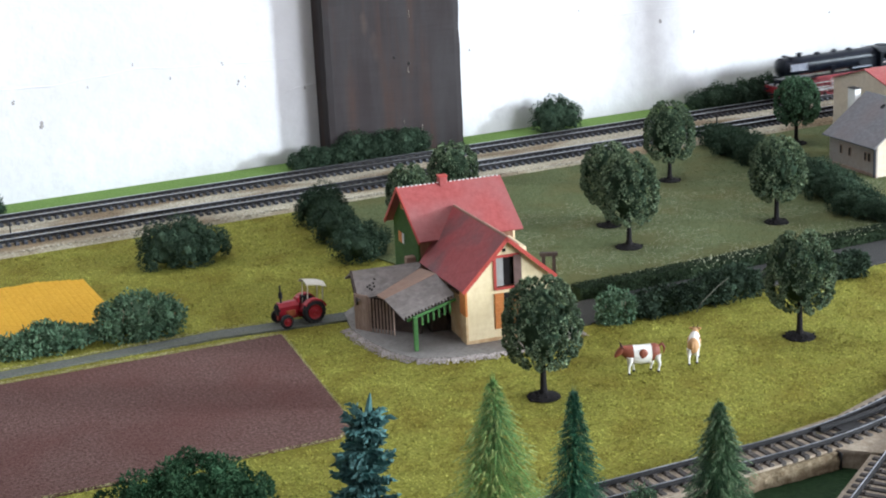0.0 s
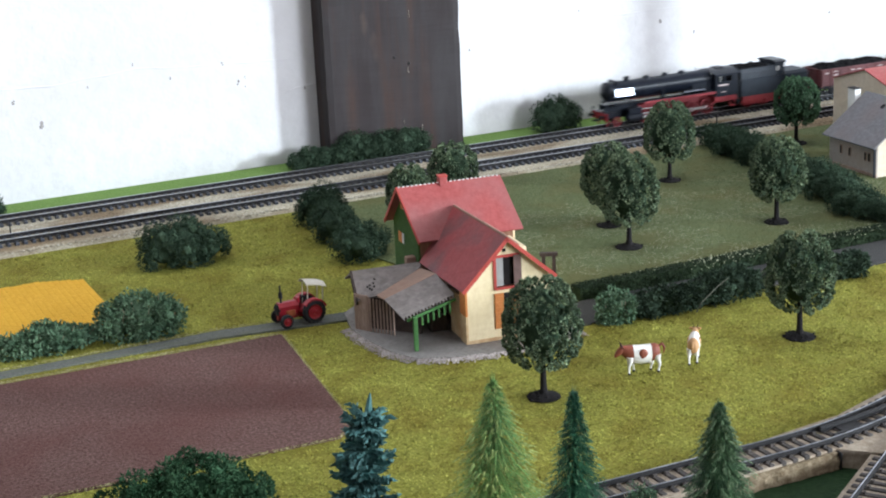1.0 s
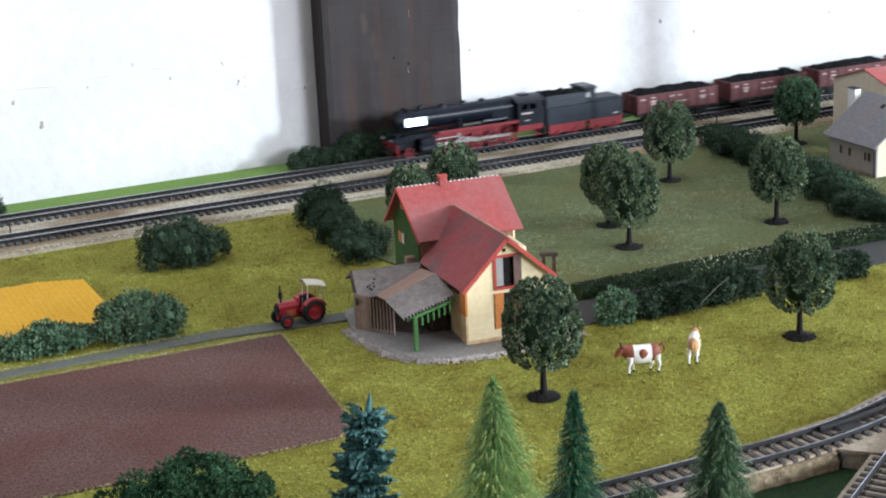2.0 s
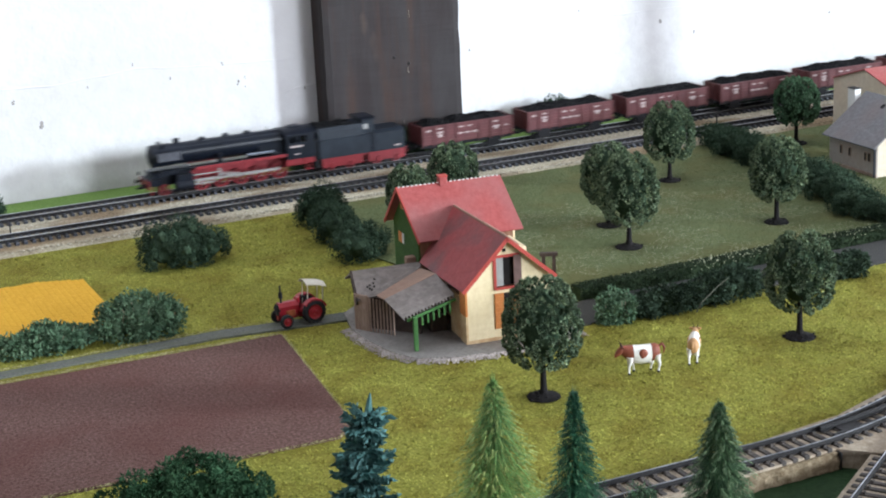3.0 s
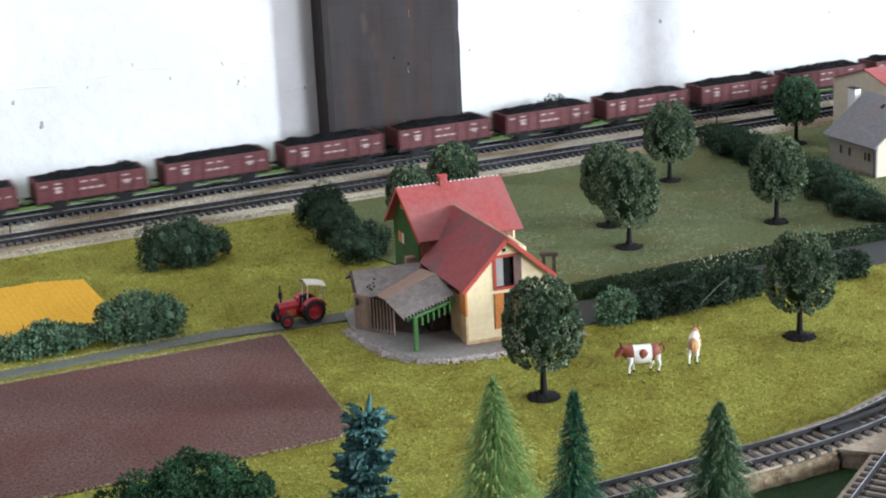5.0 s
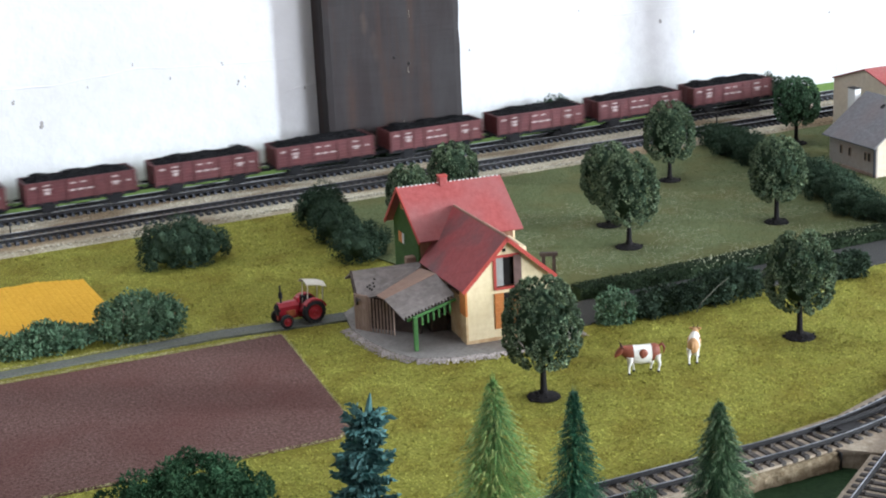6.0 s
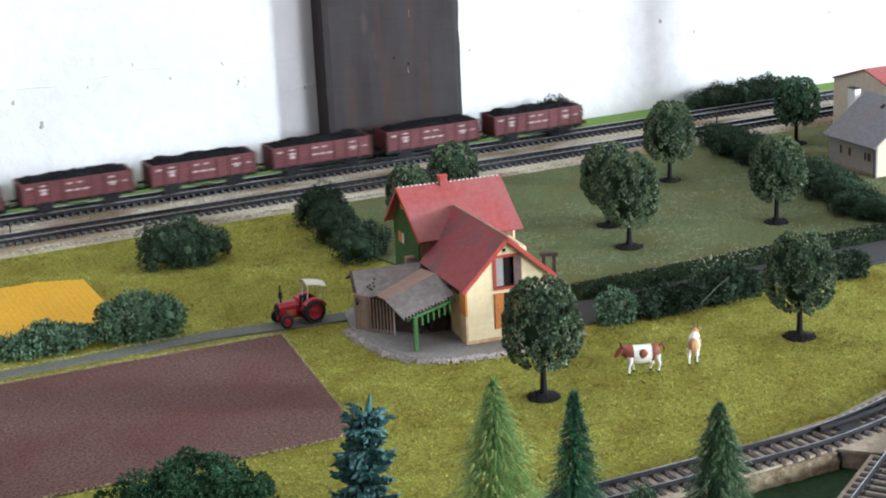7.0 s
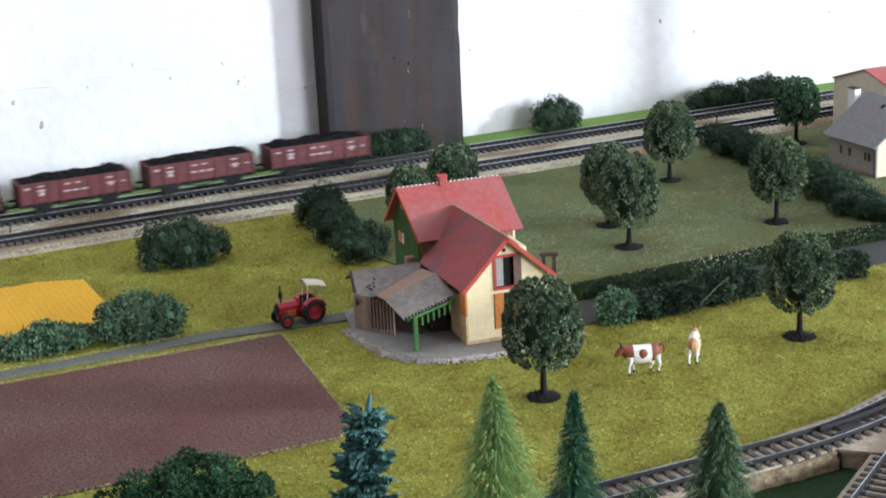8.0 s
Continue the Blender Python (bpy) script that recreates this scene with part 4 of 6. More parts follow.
def border(n, line, spread, seed):
    """Straw-coloured specks scattered along a line."""
    rng = np.random.RandomState(seed)
    vs, fs = [], []
    legs = [(Vector(a), Vector(b)) for a, b in zip(line, line[1:])]
    tot = sum((b - a).length for a, b in legs)
    for a, b in legs:
        for _ in range(int(n * (b - a).length / tot)):
            p = a.lerp(b, rng.uniform()) + Vector(rng.normal(0, spread, 2))
            t, l = rng.uniform(0, 6.28), rng.uniform(0.0006, 0.0016)
            k = len(vs)
            vs += [(p.x, p.y, 0.0016), (p.x + 0.0006 * math.cos(t + 1.5), p.y + 0.0006 * math.sin(t + 1.5), 0.0016), (p.x + l * math.cos(t), p.y + l * math.sin(t), 0.0024)]
            fs.append((k, k + 1, k + 2))
    return tagged(raw("border_specks", vs, fs, M_DUST), "straw-coloured specks along the field's edge", "grass", kind="stuff")


border(3600, [(0.06, -0.3985), (0.20, -0.4035), (0.337, -0.4095)], 0.0012, 31)
border(700, [(0.338, -0.412), (0.3195, -0.5775), (0.304, -0.6025)], 0.0006, 32)
border(900, [(0.08, -0.591), (0.304, -0.6025)], 0.0008, 33)
border(1500, [(0.06, -0.3745), (0.20, -0.3770), (0.30, -0.3765), (0.38, -0.3865)], 0.0008, 34)
fibres("verge_fibres", 3500, (0.1, 1.3, 0.028, 0.079), lambda x, y: True, 0.0014, 0.0005, M_STRIP, "bright green grass along the wall", 9, z=0.001)

# ---- farmhouse ----
M_CREAM = mat("cream render", (0.70, 0.57, 0.35), (0.80, 0.68, 0.45), 250, 0.85, 0.3, c3=(0.74, 0.60, 0.36), big=35)
M_ORANGE = mat("orange painted wood", (0.50, 0.17, 0.04), (0.62, 0.25, 0.07), 300, 0.7, 0.3, c3=(0.45, 0.13, 0.03), big=40)
M_REDROOF = mat("red tile roof", (0.30, 0.054, 0.05), (0.37, 0.082, 0.076), 260, 0.65, 0.4, c3=(0.29, 0.125, 0.12), big=26)
M_REDROOF2 = mat("stained red roof", (0.25, 0.030, 0.032), (0.32, 0.050, 0.05), 260, 0.6, 0.4, c3=(0.105, 0.055, 0.056), big=30, share=0.75, edge=(0.45, 0.66))
M_RED = mat("red trim paint", (0.38, 0.04, 0.03), (0.46, 0.07, 0.05), 300, 0.6, 0.2)
M_GREENWALL = mat("ivy green wall", (0.025, 0.075, 0.012), (0.05, 0.12, 0.022), 350, 0.9, 0.8, big=40)
M_GREENPAINT = mat("green painted timber", (0.045, 0.145, 0.035), (0.075, 0.21, 0.055), 300, 0.7, 0.3)
M_GREYROOF = mat("weathered grey board roof", (0.17, 0.145, 0.13), (0.27, 0.235, 0.215), 200, 0.85, 0.5, c3=(0.18, 0.14, 0.12), big=30)
M_BROWNROOF = mat("faded brown board roof", (0.28, 0.16, 0.11), (0.37, 0.23, 0.17), 200, 0.85, 0.4, c3=(0.25, 0.17, 0.13), big=30)
M_SHEDWOOD = mat("old shed boards", (0.29, 0.20, 0.155), (0.47, 0.345, 0.285), 260, 0.85, 0.5, c3=(0.2, 0.12, 0.09), big=30, stretch=(3, 3, 0.6))
M_DARKWOOD = mat("dark timber", (0.035, 0.022, 0.018), (0.07, 0.045, 0.035), 260, 0.8, 0.4)
M_WHITE = mat("white paint", (0.74, 0.73, 0.70), (0.8, 0.79, 0.77), 200, 0.6, 0.1)
M_CURTAIN = mat("grey curtain", (0.28, 0.27, 0.26), (0.40, 0.39, 0.37), 200, 0.9, 0.2)
M_BLACK = mat("dark interior", (0.010, 0.008, 0.008), (0.018, 0.015, 0.014), 100, 0.9, 0)
M_PLATE = mat("grey yard slab", (0.20, 0.18, 0.165), (0.28, 0.26, 0.24), 300, 0.9, 0.4, c3=(0.19, 0.165, 0.15), big=30)
M_SLATE = mat("grey slate roof", (0.15, 0.145, 0.15), (0.21, 0.205, 0.215), 280, 0.75, 0.4, c3=(0.20, 0.16, 0.155), big=30)
M_BEIGE = mat("beige render", (0.58, 0.49, 0.38), (0.68, 0.59, 0.47), 250, 0.85, 0.3, c3=(0.6, 0.48, 0.36), big=35)
M_GREYWALL = mat("grey render", (0.30, 0.265, 0.24), (0.38, 0.34, 0.31), 250, 0.85, 0.3, c3=(0.34, 0.27, 0.22), big=35)

# Brown instead of cream: the shade below the eave is in this colour.
M_BROWNWALL = mat("brown wall darkened for shade", (0.22, 0.10, 0.055), (0.32, 0.17, 0.10), 260, 0.8, 0.4, stretch=(3, 3, 0.6))
HOUSE = pose(0.437, -0.501, 0.0018, 0, 0, -7)
house = thing("farmhouse", "cream farmhouse with red roofs, a shed and an open porch", "house", HOUSE)
# gable wall of the front wing, built round its openings
g = Shape()
T = 0.0016


def gable_strip(x0, x1, z0, z1):
    g.box(x0, x1, 0, T, z0, z1)


gable_strip(0, 0.0215, 0, 0.037), gable_strip(0.0363, 0.062, 0, 0.037), gable_strip(0.0215, 0.0363, 0.0325, 0.037), gable_strip(0.0215, 0.0363, 0, 0.0085)
g.prism([(0, 0, 0.037), (0.0215, 0, 0.037), (0.0215, 0, 0.0622), (0, 0, 0.0405)], (0, T, 0))
g.prism([(0.0363, 0, 0.037), (0.062, 0, 0.037), (0.062, 0, 0.0405), (0.0363, 0, 0.0630)], (0, T, 0))
g.prism([(0.0215, 0, 0.0572), (0.0363, 0, 0.0572), (0.0363, 0, 0.0630), (0.0285, 0, 0.0698), (0.0215, 0, 0.0622)], (0, T, 0))
g.box(0, 0.0016, T, 0.012, 0, 0.037)
gw = part("gable_wall", g, M_CREAM, house, "cream rendered gable wall")
part("corner_post", Shape().box(-0.0012, 0.0006, -0.0004, 0.011, 0.0195, 0.0400, 0.0003), M_ORANGE, house, "orange painted upper corner panel")
M_STAIN = mat("stained render", (0.52, 0.36, 0.20), (0.68, 0.51, 0.30), 250, 0.85, 0.3, c3=(0.46, 0.24, 0.10), big=90)
part("corner_panel", Shape().box(-0.0012, 0.0006, -0.0004, 0.011, 0, 0.0193, 0.0003), M_STAIN, house, "faded lower corner panel")
part("stained_base", Shape().box(0.0007, 0.0610, -0.0006, -0.0001, 0, 0.0022), M_STAIN, house, "orange-stained foot of the gable wall")
part("side_wall", Shape().box(0.0604, 0.062, T, 0.082, 0, 0.038), M_CREAM, house)
part("barn_wall", Shape().box(0.0, 0.0016, 0.045, 0.082, 0, 0.040), M_SHEDWOOD, house, "weathered boarded inner wall")
part("inner_panel", Shape().box(-0.0004, 0.0010, 0.0112, 0.0330, 0, 0.0300, 0.0002), M_STAIN, house, "faded side wall inside the porch")
part("barn_back", Shape().box(0.0016, 0.0600, 0.060, 0.0616, 0, 0.036), M_SHEDWOOD, house, "dark boarded back wall of the barn")
wf = part("window", Shape().box(0.0195, 0.0215, -0.0008, 0.0012, 0.0355, 0.059).box(0.0363, 0.0383, -0.0008, 0.0012, 0.0355, 0.059).box(0.0215, 0.0363, -0.0008, 0.0012, 0.0572, 0.059).box(0.0205, 0.0373, -0.0016, 0.0012, 0.0352, 0.037), M_RED, house, "red framed loft window, half curtained")
part("curtain", Shape().box(0.0217, 0.0270, 0.0010, 0.0014, 0.0372, 0.0570), M_CURTAIN, wf, "grey half-drawn curtain")
part("opening", Shape().box(0.0270, 0.0362, 0.0014, 0.0018, 0.0372, 0.0570), M_BLACK, wf, "dark open half of the window")
part("shutter", Shape().box(0.0335, 0.0392, -0.0016, -0.0009, 0.0360, 0.0580, 0.0002), mat("brown shutter", (0.12, 0.07, 0.06), (0.17, 0.10, 0.09), 300), wf, "dark brown open shutter")
door = part("door", Shape().box(0.0217, 0.0361, 0.0006, 0.0012, 0.0087, 0.0323), M_BLACK, house, "dark doorway with orange shutters")
for x0, x1 in ((0.0195, 0.0262), (0.0316, 0.0385)):
    s2 = Shape().box(x0, x1, -0.0010, -0.0004, 0.0082, 0.0328, 0.0002)
    for k in range(6):
        s2.box(x0 + 0.0006, x1 - 0.0006, -0.0014, -0.0009, 0.010 + k * 0.0037, 0.0122 + k * 0.0037)
    part("shutter", s2, M_ORANGE, door, "orange louvred shutter")
part("vent", Shape().box(0.0265, 0.0287, -0.0004, 0.0004, 0.0610, 0.0632), M_BLACK, house, "small dark vent hole")
# front wing roof
wr = part("wing_roof", Shape().plate([(-0.0045, -0.0045, 0.0385), (0.0285, -0.0045, 0.0722), (0.0255, 0.096, 0.0705), (-0.0080, 0.076, 0.0378)], 0.0013).plate([(0.0632, -0.0045, 0.0416), (0.0285, -0.0045, 0.0722), (0.0255, 0.096, 0.0705), (0.0632, 0.080, 0.0416)], 0.0013), M_REDROOF2, house, "dark stained red roof of the front wing")
part("bargeboard", Shape().plate([(-0.0047, -0.0052, 0.0382), (0.0285, -0.0052, 0.0724), (0.0285, -0.0040, 0.0724), (-0.0047, -0.0040, 0.0382)], 0.0026), M_RED, wr)
part("bargeboard", Shape().plate([(0.0634, -0.0052, 0.0413), (0.0285, -0.0052, 0.0724), (0.0285, -0.0040, 0.0724), (0.0634, -0.0040, 0.0413)], 0.0026), M_RED, wr)
part("ridge_cap", Shape().cyl((0.0285, -0.004, 0.0722), (0.0256, 0.094, 0.0706), 0.0009, n=8), M_BROWNROOF, wr, "faded pinkish ridge strip")
part("side_canopy", Shape().plate([(0.040, 0.050, 0.0625), (0.060, 0.050, 0.0475), (0.060, 0.076, 0.0475), (0.040, 0.076, 0.0625)], 0.0012), M_BROWNROOF, house, "faded red side roof")
part("dormer_wall", Shape().box(0.050, 0.0605, 0.044, 0.076, 0.037, 0.0485), M_CREAM, house)
# main body
part("main_wall", Shape().box(-0.005, 0.065, 0.0815, 0.0830, 0, 0.054), M_BROWNWALL, house, "brown upper wall, eave shade put into its colour")
part("rear_wall", Shape().box(-0.005, 0.065, 0.1385, 0.140, 0, 0.054), M_CREAM, house)
part("ivy_gable", Shape().prism([(-0.0065, 0.0815, 0), (-0.0065, 0.140, 0), (-0.0065, 0.140, 0.054), (-0.0065, 0.1108, 0.0815), (-0.0065, 0.0815, 0.054)], (0.0015, 0, 0)), M_GREENWALL, house, "gable wall overgrown dark green")
part("east_gable", Shape().prism([(0.065, 0.0815, 0), (0.065, 0.140, 0), (0.065, 0.140, 0.054), (0.065, 0.1108, 0.0815), (0.065, 0.0815, 0.054)], (0.0015, 0, 0)), M_CREAM, house)
for z, v, k in ((0.0410, 0.1150, 0.0070), (0.0675, 0.1090, 0.0040)):
    w = part("gable_window", Shape().box(-0.0072, -0.0066, v - 0.0004, v + 0.0030, z, z + 0.0076), M_WHITE, house, "small white window")
    part("shutter", Shape().box(-0.0076, -0.0070, v + 0.0036, v + 0.0036 + k, z, z + 0.0076, 0.0001), M_ORANGE, w, "orange shutter")
mr = part("main_roof", Shape().plate([(-0.0070, 0.0755, 0.0525), (-0.0115, 0.1110, 0.0845), (0.0675, 0.1110, 0.0845), (0.0710, 0.0755, 0.0525)], 0.0014).plate([(-0.0115, 0.1455, 0.0525), (-0.0115, 0.1110, 0.0845), (0.0675, 0.1110, 0.0845), (0.0710, 0.1455, 0.0525)], 0.0014), M_REDROOF, house, "bright red main roof")
for s in (-1, 1):
    e = 0.0045 if s < 0 else 0.0
    part("verge", Shape().plate([(-0.0122 + e, 0.1110 + s * 0.0358, 0.0520), (-0.0122, 0.1110, 0.0848), (-0.0112, 0.1110, 0.0848), (-0.0112 + e, 0.1110 + s * 0.0358, 0.0520)], 0.0024), M_RED, mr)
tile = Shape().box(0, 0.0017, -0.0006, 0.0006, 0, 0.0006, 0.0002)
first = part("ridge_tile", tile, M_WHITE, mr, "white ridge tile", m=pose(-0.0105, 0.1110, 0.0842))
for i in range(1, 24):
    piece("ridge_tile", first.data, mr, pose(-0.0105 + 0.00325 * i, 0.1110, 0.0842))
ch = part("chimney", Shape().box(0.0200, 0.0260, 0.108, 0.114, 0.078, 0.0888, 0.0004), M_REDROOF, house, "short red chimney on the ridge")
part("chimney_cap", Shape().box(0.0196, 0.0264, 0.1075, 0.1145, 0.0889, 0.0897, 0.0003), M_RED, ch)
# porch with a boarded saddle roof on a green post
pr = part("porch_roof", Shape().plate([(-0.0430, 0.0065, 0.0235), (-0.0035, 0.0140, 0.0320), (-0.0065, 0.0430, 0.0385), (-0.0480, 0.0300, 0.0300)], 0.0010), M_GREYROOF, house, "sagging weathered grey porch roof with a ragged edge")
for k in range(16):
    f = k / 16
    part("board_end", Shape().prism([(-0.0430 + 0.0395 * f, 0.0065 + 0.0075 * f, 0.0228 + 0.0085 * f), (-0.0430 + 0.0395 * (f + 0.05), 0.0065 + 0.0075 * (f + 0.05), 0.0228 + 0.0085 * (f + 0.05)), (-0.0430 + 0.0395 * (f + 0.025), 0.0040 + 0.0075 * (f + 0.025), 0.0212 + 0.0085 * (f + 0.025))], (0, 0, 0.0006)), M_GREYROOF, pr)
part("porch_back_roof", Shape().plate([(-0.0480, 0.0300, 0.0302), (-0.0065, 0.0430, 0.0387), (-0.0085, 0.0720, 0.0350), (-0.0475, 0.0500, 0.0270)], 0.0010), M_BROWNROOF, house, "faded brown rear slope of the porch roof")
part("porch_post", Shape().box(-0.0364, -0.0336, 0.0025, 0.0053, 0, 0.0235, 0.0003), M_GREENPAINT, house, "green painted porch post")
part("porch_beam", Shape().prism([(-0.0400, 0.0046, 0.0205), (-0.0030, 0.0125, 0.0275), (-0.0030, 0.0125, 0.0295), (-0.0400, 0.0046, 0.0222)], (0, 0.0016, 0)), M_GREENPAINT, house, "green painted porch beam")
for k in range(6):
    x = -0.030 + k * 0.0042
    part("bracket", Shape().box(x, x + 0.0012, 0.0050 + 0.0009 * k, 0.0062 + 0.0009 * k, 0.0165 + 0.0009 * k, 0.0225 + 0.0009 * k), M_GREENPAINT, house, "short green picket under the beam")
# shed
for k in range(9):
    f = k / 9
    x, y = -0.0600 + 0.0075 * f, 0.0645 - 0.0100 * f
    part("shed_board", Shape().prism([(x, y, 0), (x + 0.00078, y - 0.00104, 0), (x + 0.00078, y - 0.00104, 0.0245), (x, y, 0.0260)], (0.0008, 0.0006, 0)), M_SHEDWOOD, house, "weathered upright shed board")
part("shed_back", Shape().box(-0.0525, -0.008, 0.0900, 0.0912, 0, 0.032), M_SHEDWOOD, house)
part("shed_side", Shape().prism([(-0.0575, 0.0650, 0), (-0.0530, 0.0890, 0), (-0.0530, 0.0890, 0.0325), (-0.0575, 0.0650, 0.0232)], (0.0010, 0, 0)), M_SHEDWOOD, house)
for k in range(8):
    f = k / 8
    x, y = -0.0520 + 0.0140 * f, 0.0535 - 0.0165 * f
    part("slat", Shape().box(x, x + 0.0010, y, y + 0.0008, 0, 0.0240), M_SHEDWOOD, house, "thin upright shed slat")
part("shed_inner", Shape().prism([(-0.050, 0.062, 0), (-0.022, 0.034, 0), (-0.022, 0.034, 0.022), (-0.050, 0.062, 0.022)], (0.001, 0.001, 0)), M_DARKWOOD, house, "dark boarded shed interior")
sr = part("shed_roof", Shape().plate([(-0.0580, 0.0600, 0.0225), (-0.0400, 0.0560, 0.0245), (-0.0075, 0.0740, 0.0355), (-0.0055, 0.0830, 0.0360), (-0.0540, 0.0880, 0.0345)], 0.0011).plate([(-0.0540, 0.0880, 0.0346), (-0.0055, 0.0830, 0.0361), (-0.0055, 0.1000, 0.0280), (-0.0560, 0.1020, 0.0260)], 0.0011), M_GREYROOF, house, "patched grey board roof of the shed")
for x, y, z in ((-0.0480, 0.0665, 0.0268), (-0.0470, 0.0700, 0.0280), (-0.0445, 0.0675, 0.0274), (-0.0440, 0.0710, 0.0287), (-0.0490, 0.0690, 0.0273), (-0.042, 0.075, 0.0302), (-0.047, 0.065, 0.0263)):
    part("roof_hole", Shape().box(x, x + 0.0011, y, y + 0.0011, z - 0.0006, z + 0.0006), M_BLACK, sr, "small dark hole in the roof")
part("shed_bargeboard", Shape().plate([(-0.0598, 0.0585, 0.0215), (-0.0555, 0.0885, 0.0350), (-0.0540, 0.0885, 0.0350), (-0.0583, 0.0585, 0.0215)], 0.0030), M_DARKWOOD, sr)
part("louvre", Shape().box(-0.0135, -0.0065, 0.088, 0.094, 0.0330, 0.0385, 0.0004), M_BROWNROOF, house, "small brown roof box")
part("woodpile", Shape().box(-0.0145, -0.0020, 0.0340, 0.0440, 0, 0.015, 0.001), M_DARKWOOD, house, "dark stacked timber inside the porch")
# free-standing dark timber frame behind the house
fr = thing("timber_frame", "small dark timber hatch frame beside the farmhouse", "frame", HOUSE @ pose(0.0860, 0.0800, -0.002, 0, 0, -20))
for x in (0, 0.0075):
    part("post", Shape().box(x, x + 0.0026, 0, 0.0026, 0, 0.030), M_DARKWOOD, fr)
part("top_rail", Shape().box(-0.0015, 0.0116, -0.0005, 0.0031, 0.030, 0.0325), M_DARKWOOD, fr)
part("mid_rail", Shape().box(0.0018, 0.0075, 0.0004, 0.0014, 0.018, 0.0195), M_DARKWOOD, fr)

# yard slab and gravel edge
setting("pavement_yard", Shape().prism([(0.3835, -0.425, 0), (0.3830, -0.452, 0), (0.388, -0.488, 0), (0.397, -0.506, 0), (0.416, -0.5165, 0), (0.448, -0.5245, 0), (0.515, -0.517, 0), (0.527, -0.40, 0), (0.45, -0.345, 0), (0.392, -0.392, 0)], (0, 0, 0.0018)), M_PLATE, "grey slab round the farmhouse", "yard")
random.seed(21)
edge = [(0.3835, -0.425), (0.3830, -0.452), (0.388, -0.488), (0.397, -0.506), (0.416, -0.5165), (0.448, -0.5245), (0.515, -0.517)]
sh = Shape()
for (xa, ya), (xb, yb) in zip(edge, edge[1:]):
    n = int(math.hypot(xb - xa, yb - ya) * 17000)
    d = Vector((xb - xa, yb - ya)).normalized()
    for i in range(n):
        f, o = random.random(), random.triangular(-0.0006, 0.0095, 0.002)
        sh.ico((xa + (xb - xa) * f + d.y * o, ya + (yb - ya) * f - d.x * o, 0.0016 - 0.12 * o), random.uniform(0.0003, 0.0006), 1, (1, 1, 0.7), 0.3)
tagged(part("yard_gravel", sh, mat("pinkish gravel", (0.30, 0.25, 0.225), (0.60, 0.53, 0.49), 60, 0.9, 0.2, vary=0.35, island=True)), "pale pinkish gravel edging round the yard", "gravel", kind="stuff")

# ---- house with a grey roof ----
h2 = thing("grey_roofed_house", "beige cottage with a steep grey slate roof", "house", pose(0.9475, -0.3035, 0.001, 0, 0, -3))
part("west_wall", Shape().box(0, 0.0016, 0, 0.070, 0, 0.030), M_GREYWALL, h2, "grey rendered side wall")
part("east_wall", Shape().box(0.084, 0.0856, 0, 0.070, 0, 0.030), M_BEIGE, h2)
for v in (0, 0.0684):
    part("gable_wall", Shape().prism([(0.0016, v, 0), (0.084, v, 0), (0.084, v, 0.030), (0.0430, v, 0.061), (0.0016, v, 0.030)], (0, 0.0016, 0)), M_BEIGE, h2)
part("plinth", Shape().box(-0.0006, 0, -0.0006, 0.071, 0, 0.0030), M_SHEDWOOD, h2, "brownish plinth")
part("roof", Shape().plate([(-0.005, -0.003, 0.0285), (0.0428, -0.003, 0.0635), (0.0428, 0.074, 0.0635), (-0.005, 0.074, 0.0285)], 0.0014).plate([(0.0906, -0.003, 0.0285), (0.0428, -0.003, 0.0635), (0.0428, 0.074, 0.0635), (0.0906, 0.074, 0.0285)], 0.0014), M_SLATE, h2, "steep grey slate roof")
part("skylight", Shape().plate([(0.0305, 0.0330, 0.0550), (0.0345, 0.0330, 0.0579), (0.0345, 0.0370, 0.0579), (0.0305, 0.0370, 0.0550)], 0.0010), M_BLACK, h2, "small dark skylight")
for v in (0.008, 0.0135, 0.037, 0.050):
    w = part("window", Shape().box(-0.0007, -0.0001, v, v + 0.0034, 0.013, 0.0215), M_SHEDWOOD, h2, "narrow brown framed window")
    part("pane", Shape().box(-0.0010, -0.0007, v + 0.0007, v + 0.0027, 0.0138, 0.0207), M_BLACK, w)
part("drainpipe", Shape().cyl((-0.0012, 0.0012, 0), (-0.0012, 0.0012, 0.0285), 0.0009, n=8), M_SLEEPER, h2, "dark drainpipe")
part("gutter", Shape().cyl((-0.0052, -0.003, 0.0278), (-0.0052, 0.074, 0.0278), 0.0007, n=8), M_SLEEPER, h2)
part("chimney", Shape().box(0.0300, 0.0370, 0.0740, 0.0850, 0.001, 0.0660, 0.0003), M_WHITE, h2, "whitewashed outside chimney")
part("chimney_cap", Shape().box(0.0296, 0.0374, 0.0736, 0.0854, 0.0661, 0.0668), M_BLACK, h2)
# ---- house with a red roof ----
h3 = thing("red_roofed_house", "cream house with a low red roof behind the cottage", "house", pose(1.041, -0.2230, 0.0))
part("west_gable", Shape().prism([(0, 0, 0), (0, 0.096, 0), (0, 0.096, 0.0560), (0, 0.0485, 0.0705), (0, 0, 0.0540)], (0.0016, 0, 0)), M_BEIGE, h3, "cream gable wall")
part("side_wall", Shape().box(0.0016, 0.15, 0, 0.0016, 0, 0.054), M_BEIGE, h3)
part("back_wall", Shape().box(0.0016, 0.15, 0.0944, 0.096, 0, 0.056), M_BEIGE, h3)
part("east_gable", Shape().prism([(0.15, 0, 0), (0.15, 0.096, 0), (0.15, 0.096, 0.0560), (0.15, 0.0485, 0.0705), (0.15, 0, 0.0540)], (0.0016, 0, 0)), M_BEIGE, h3)
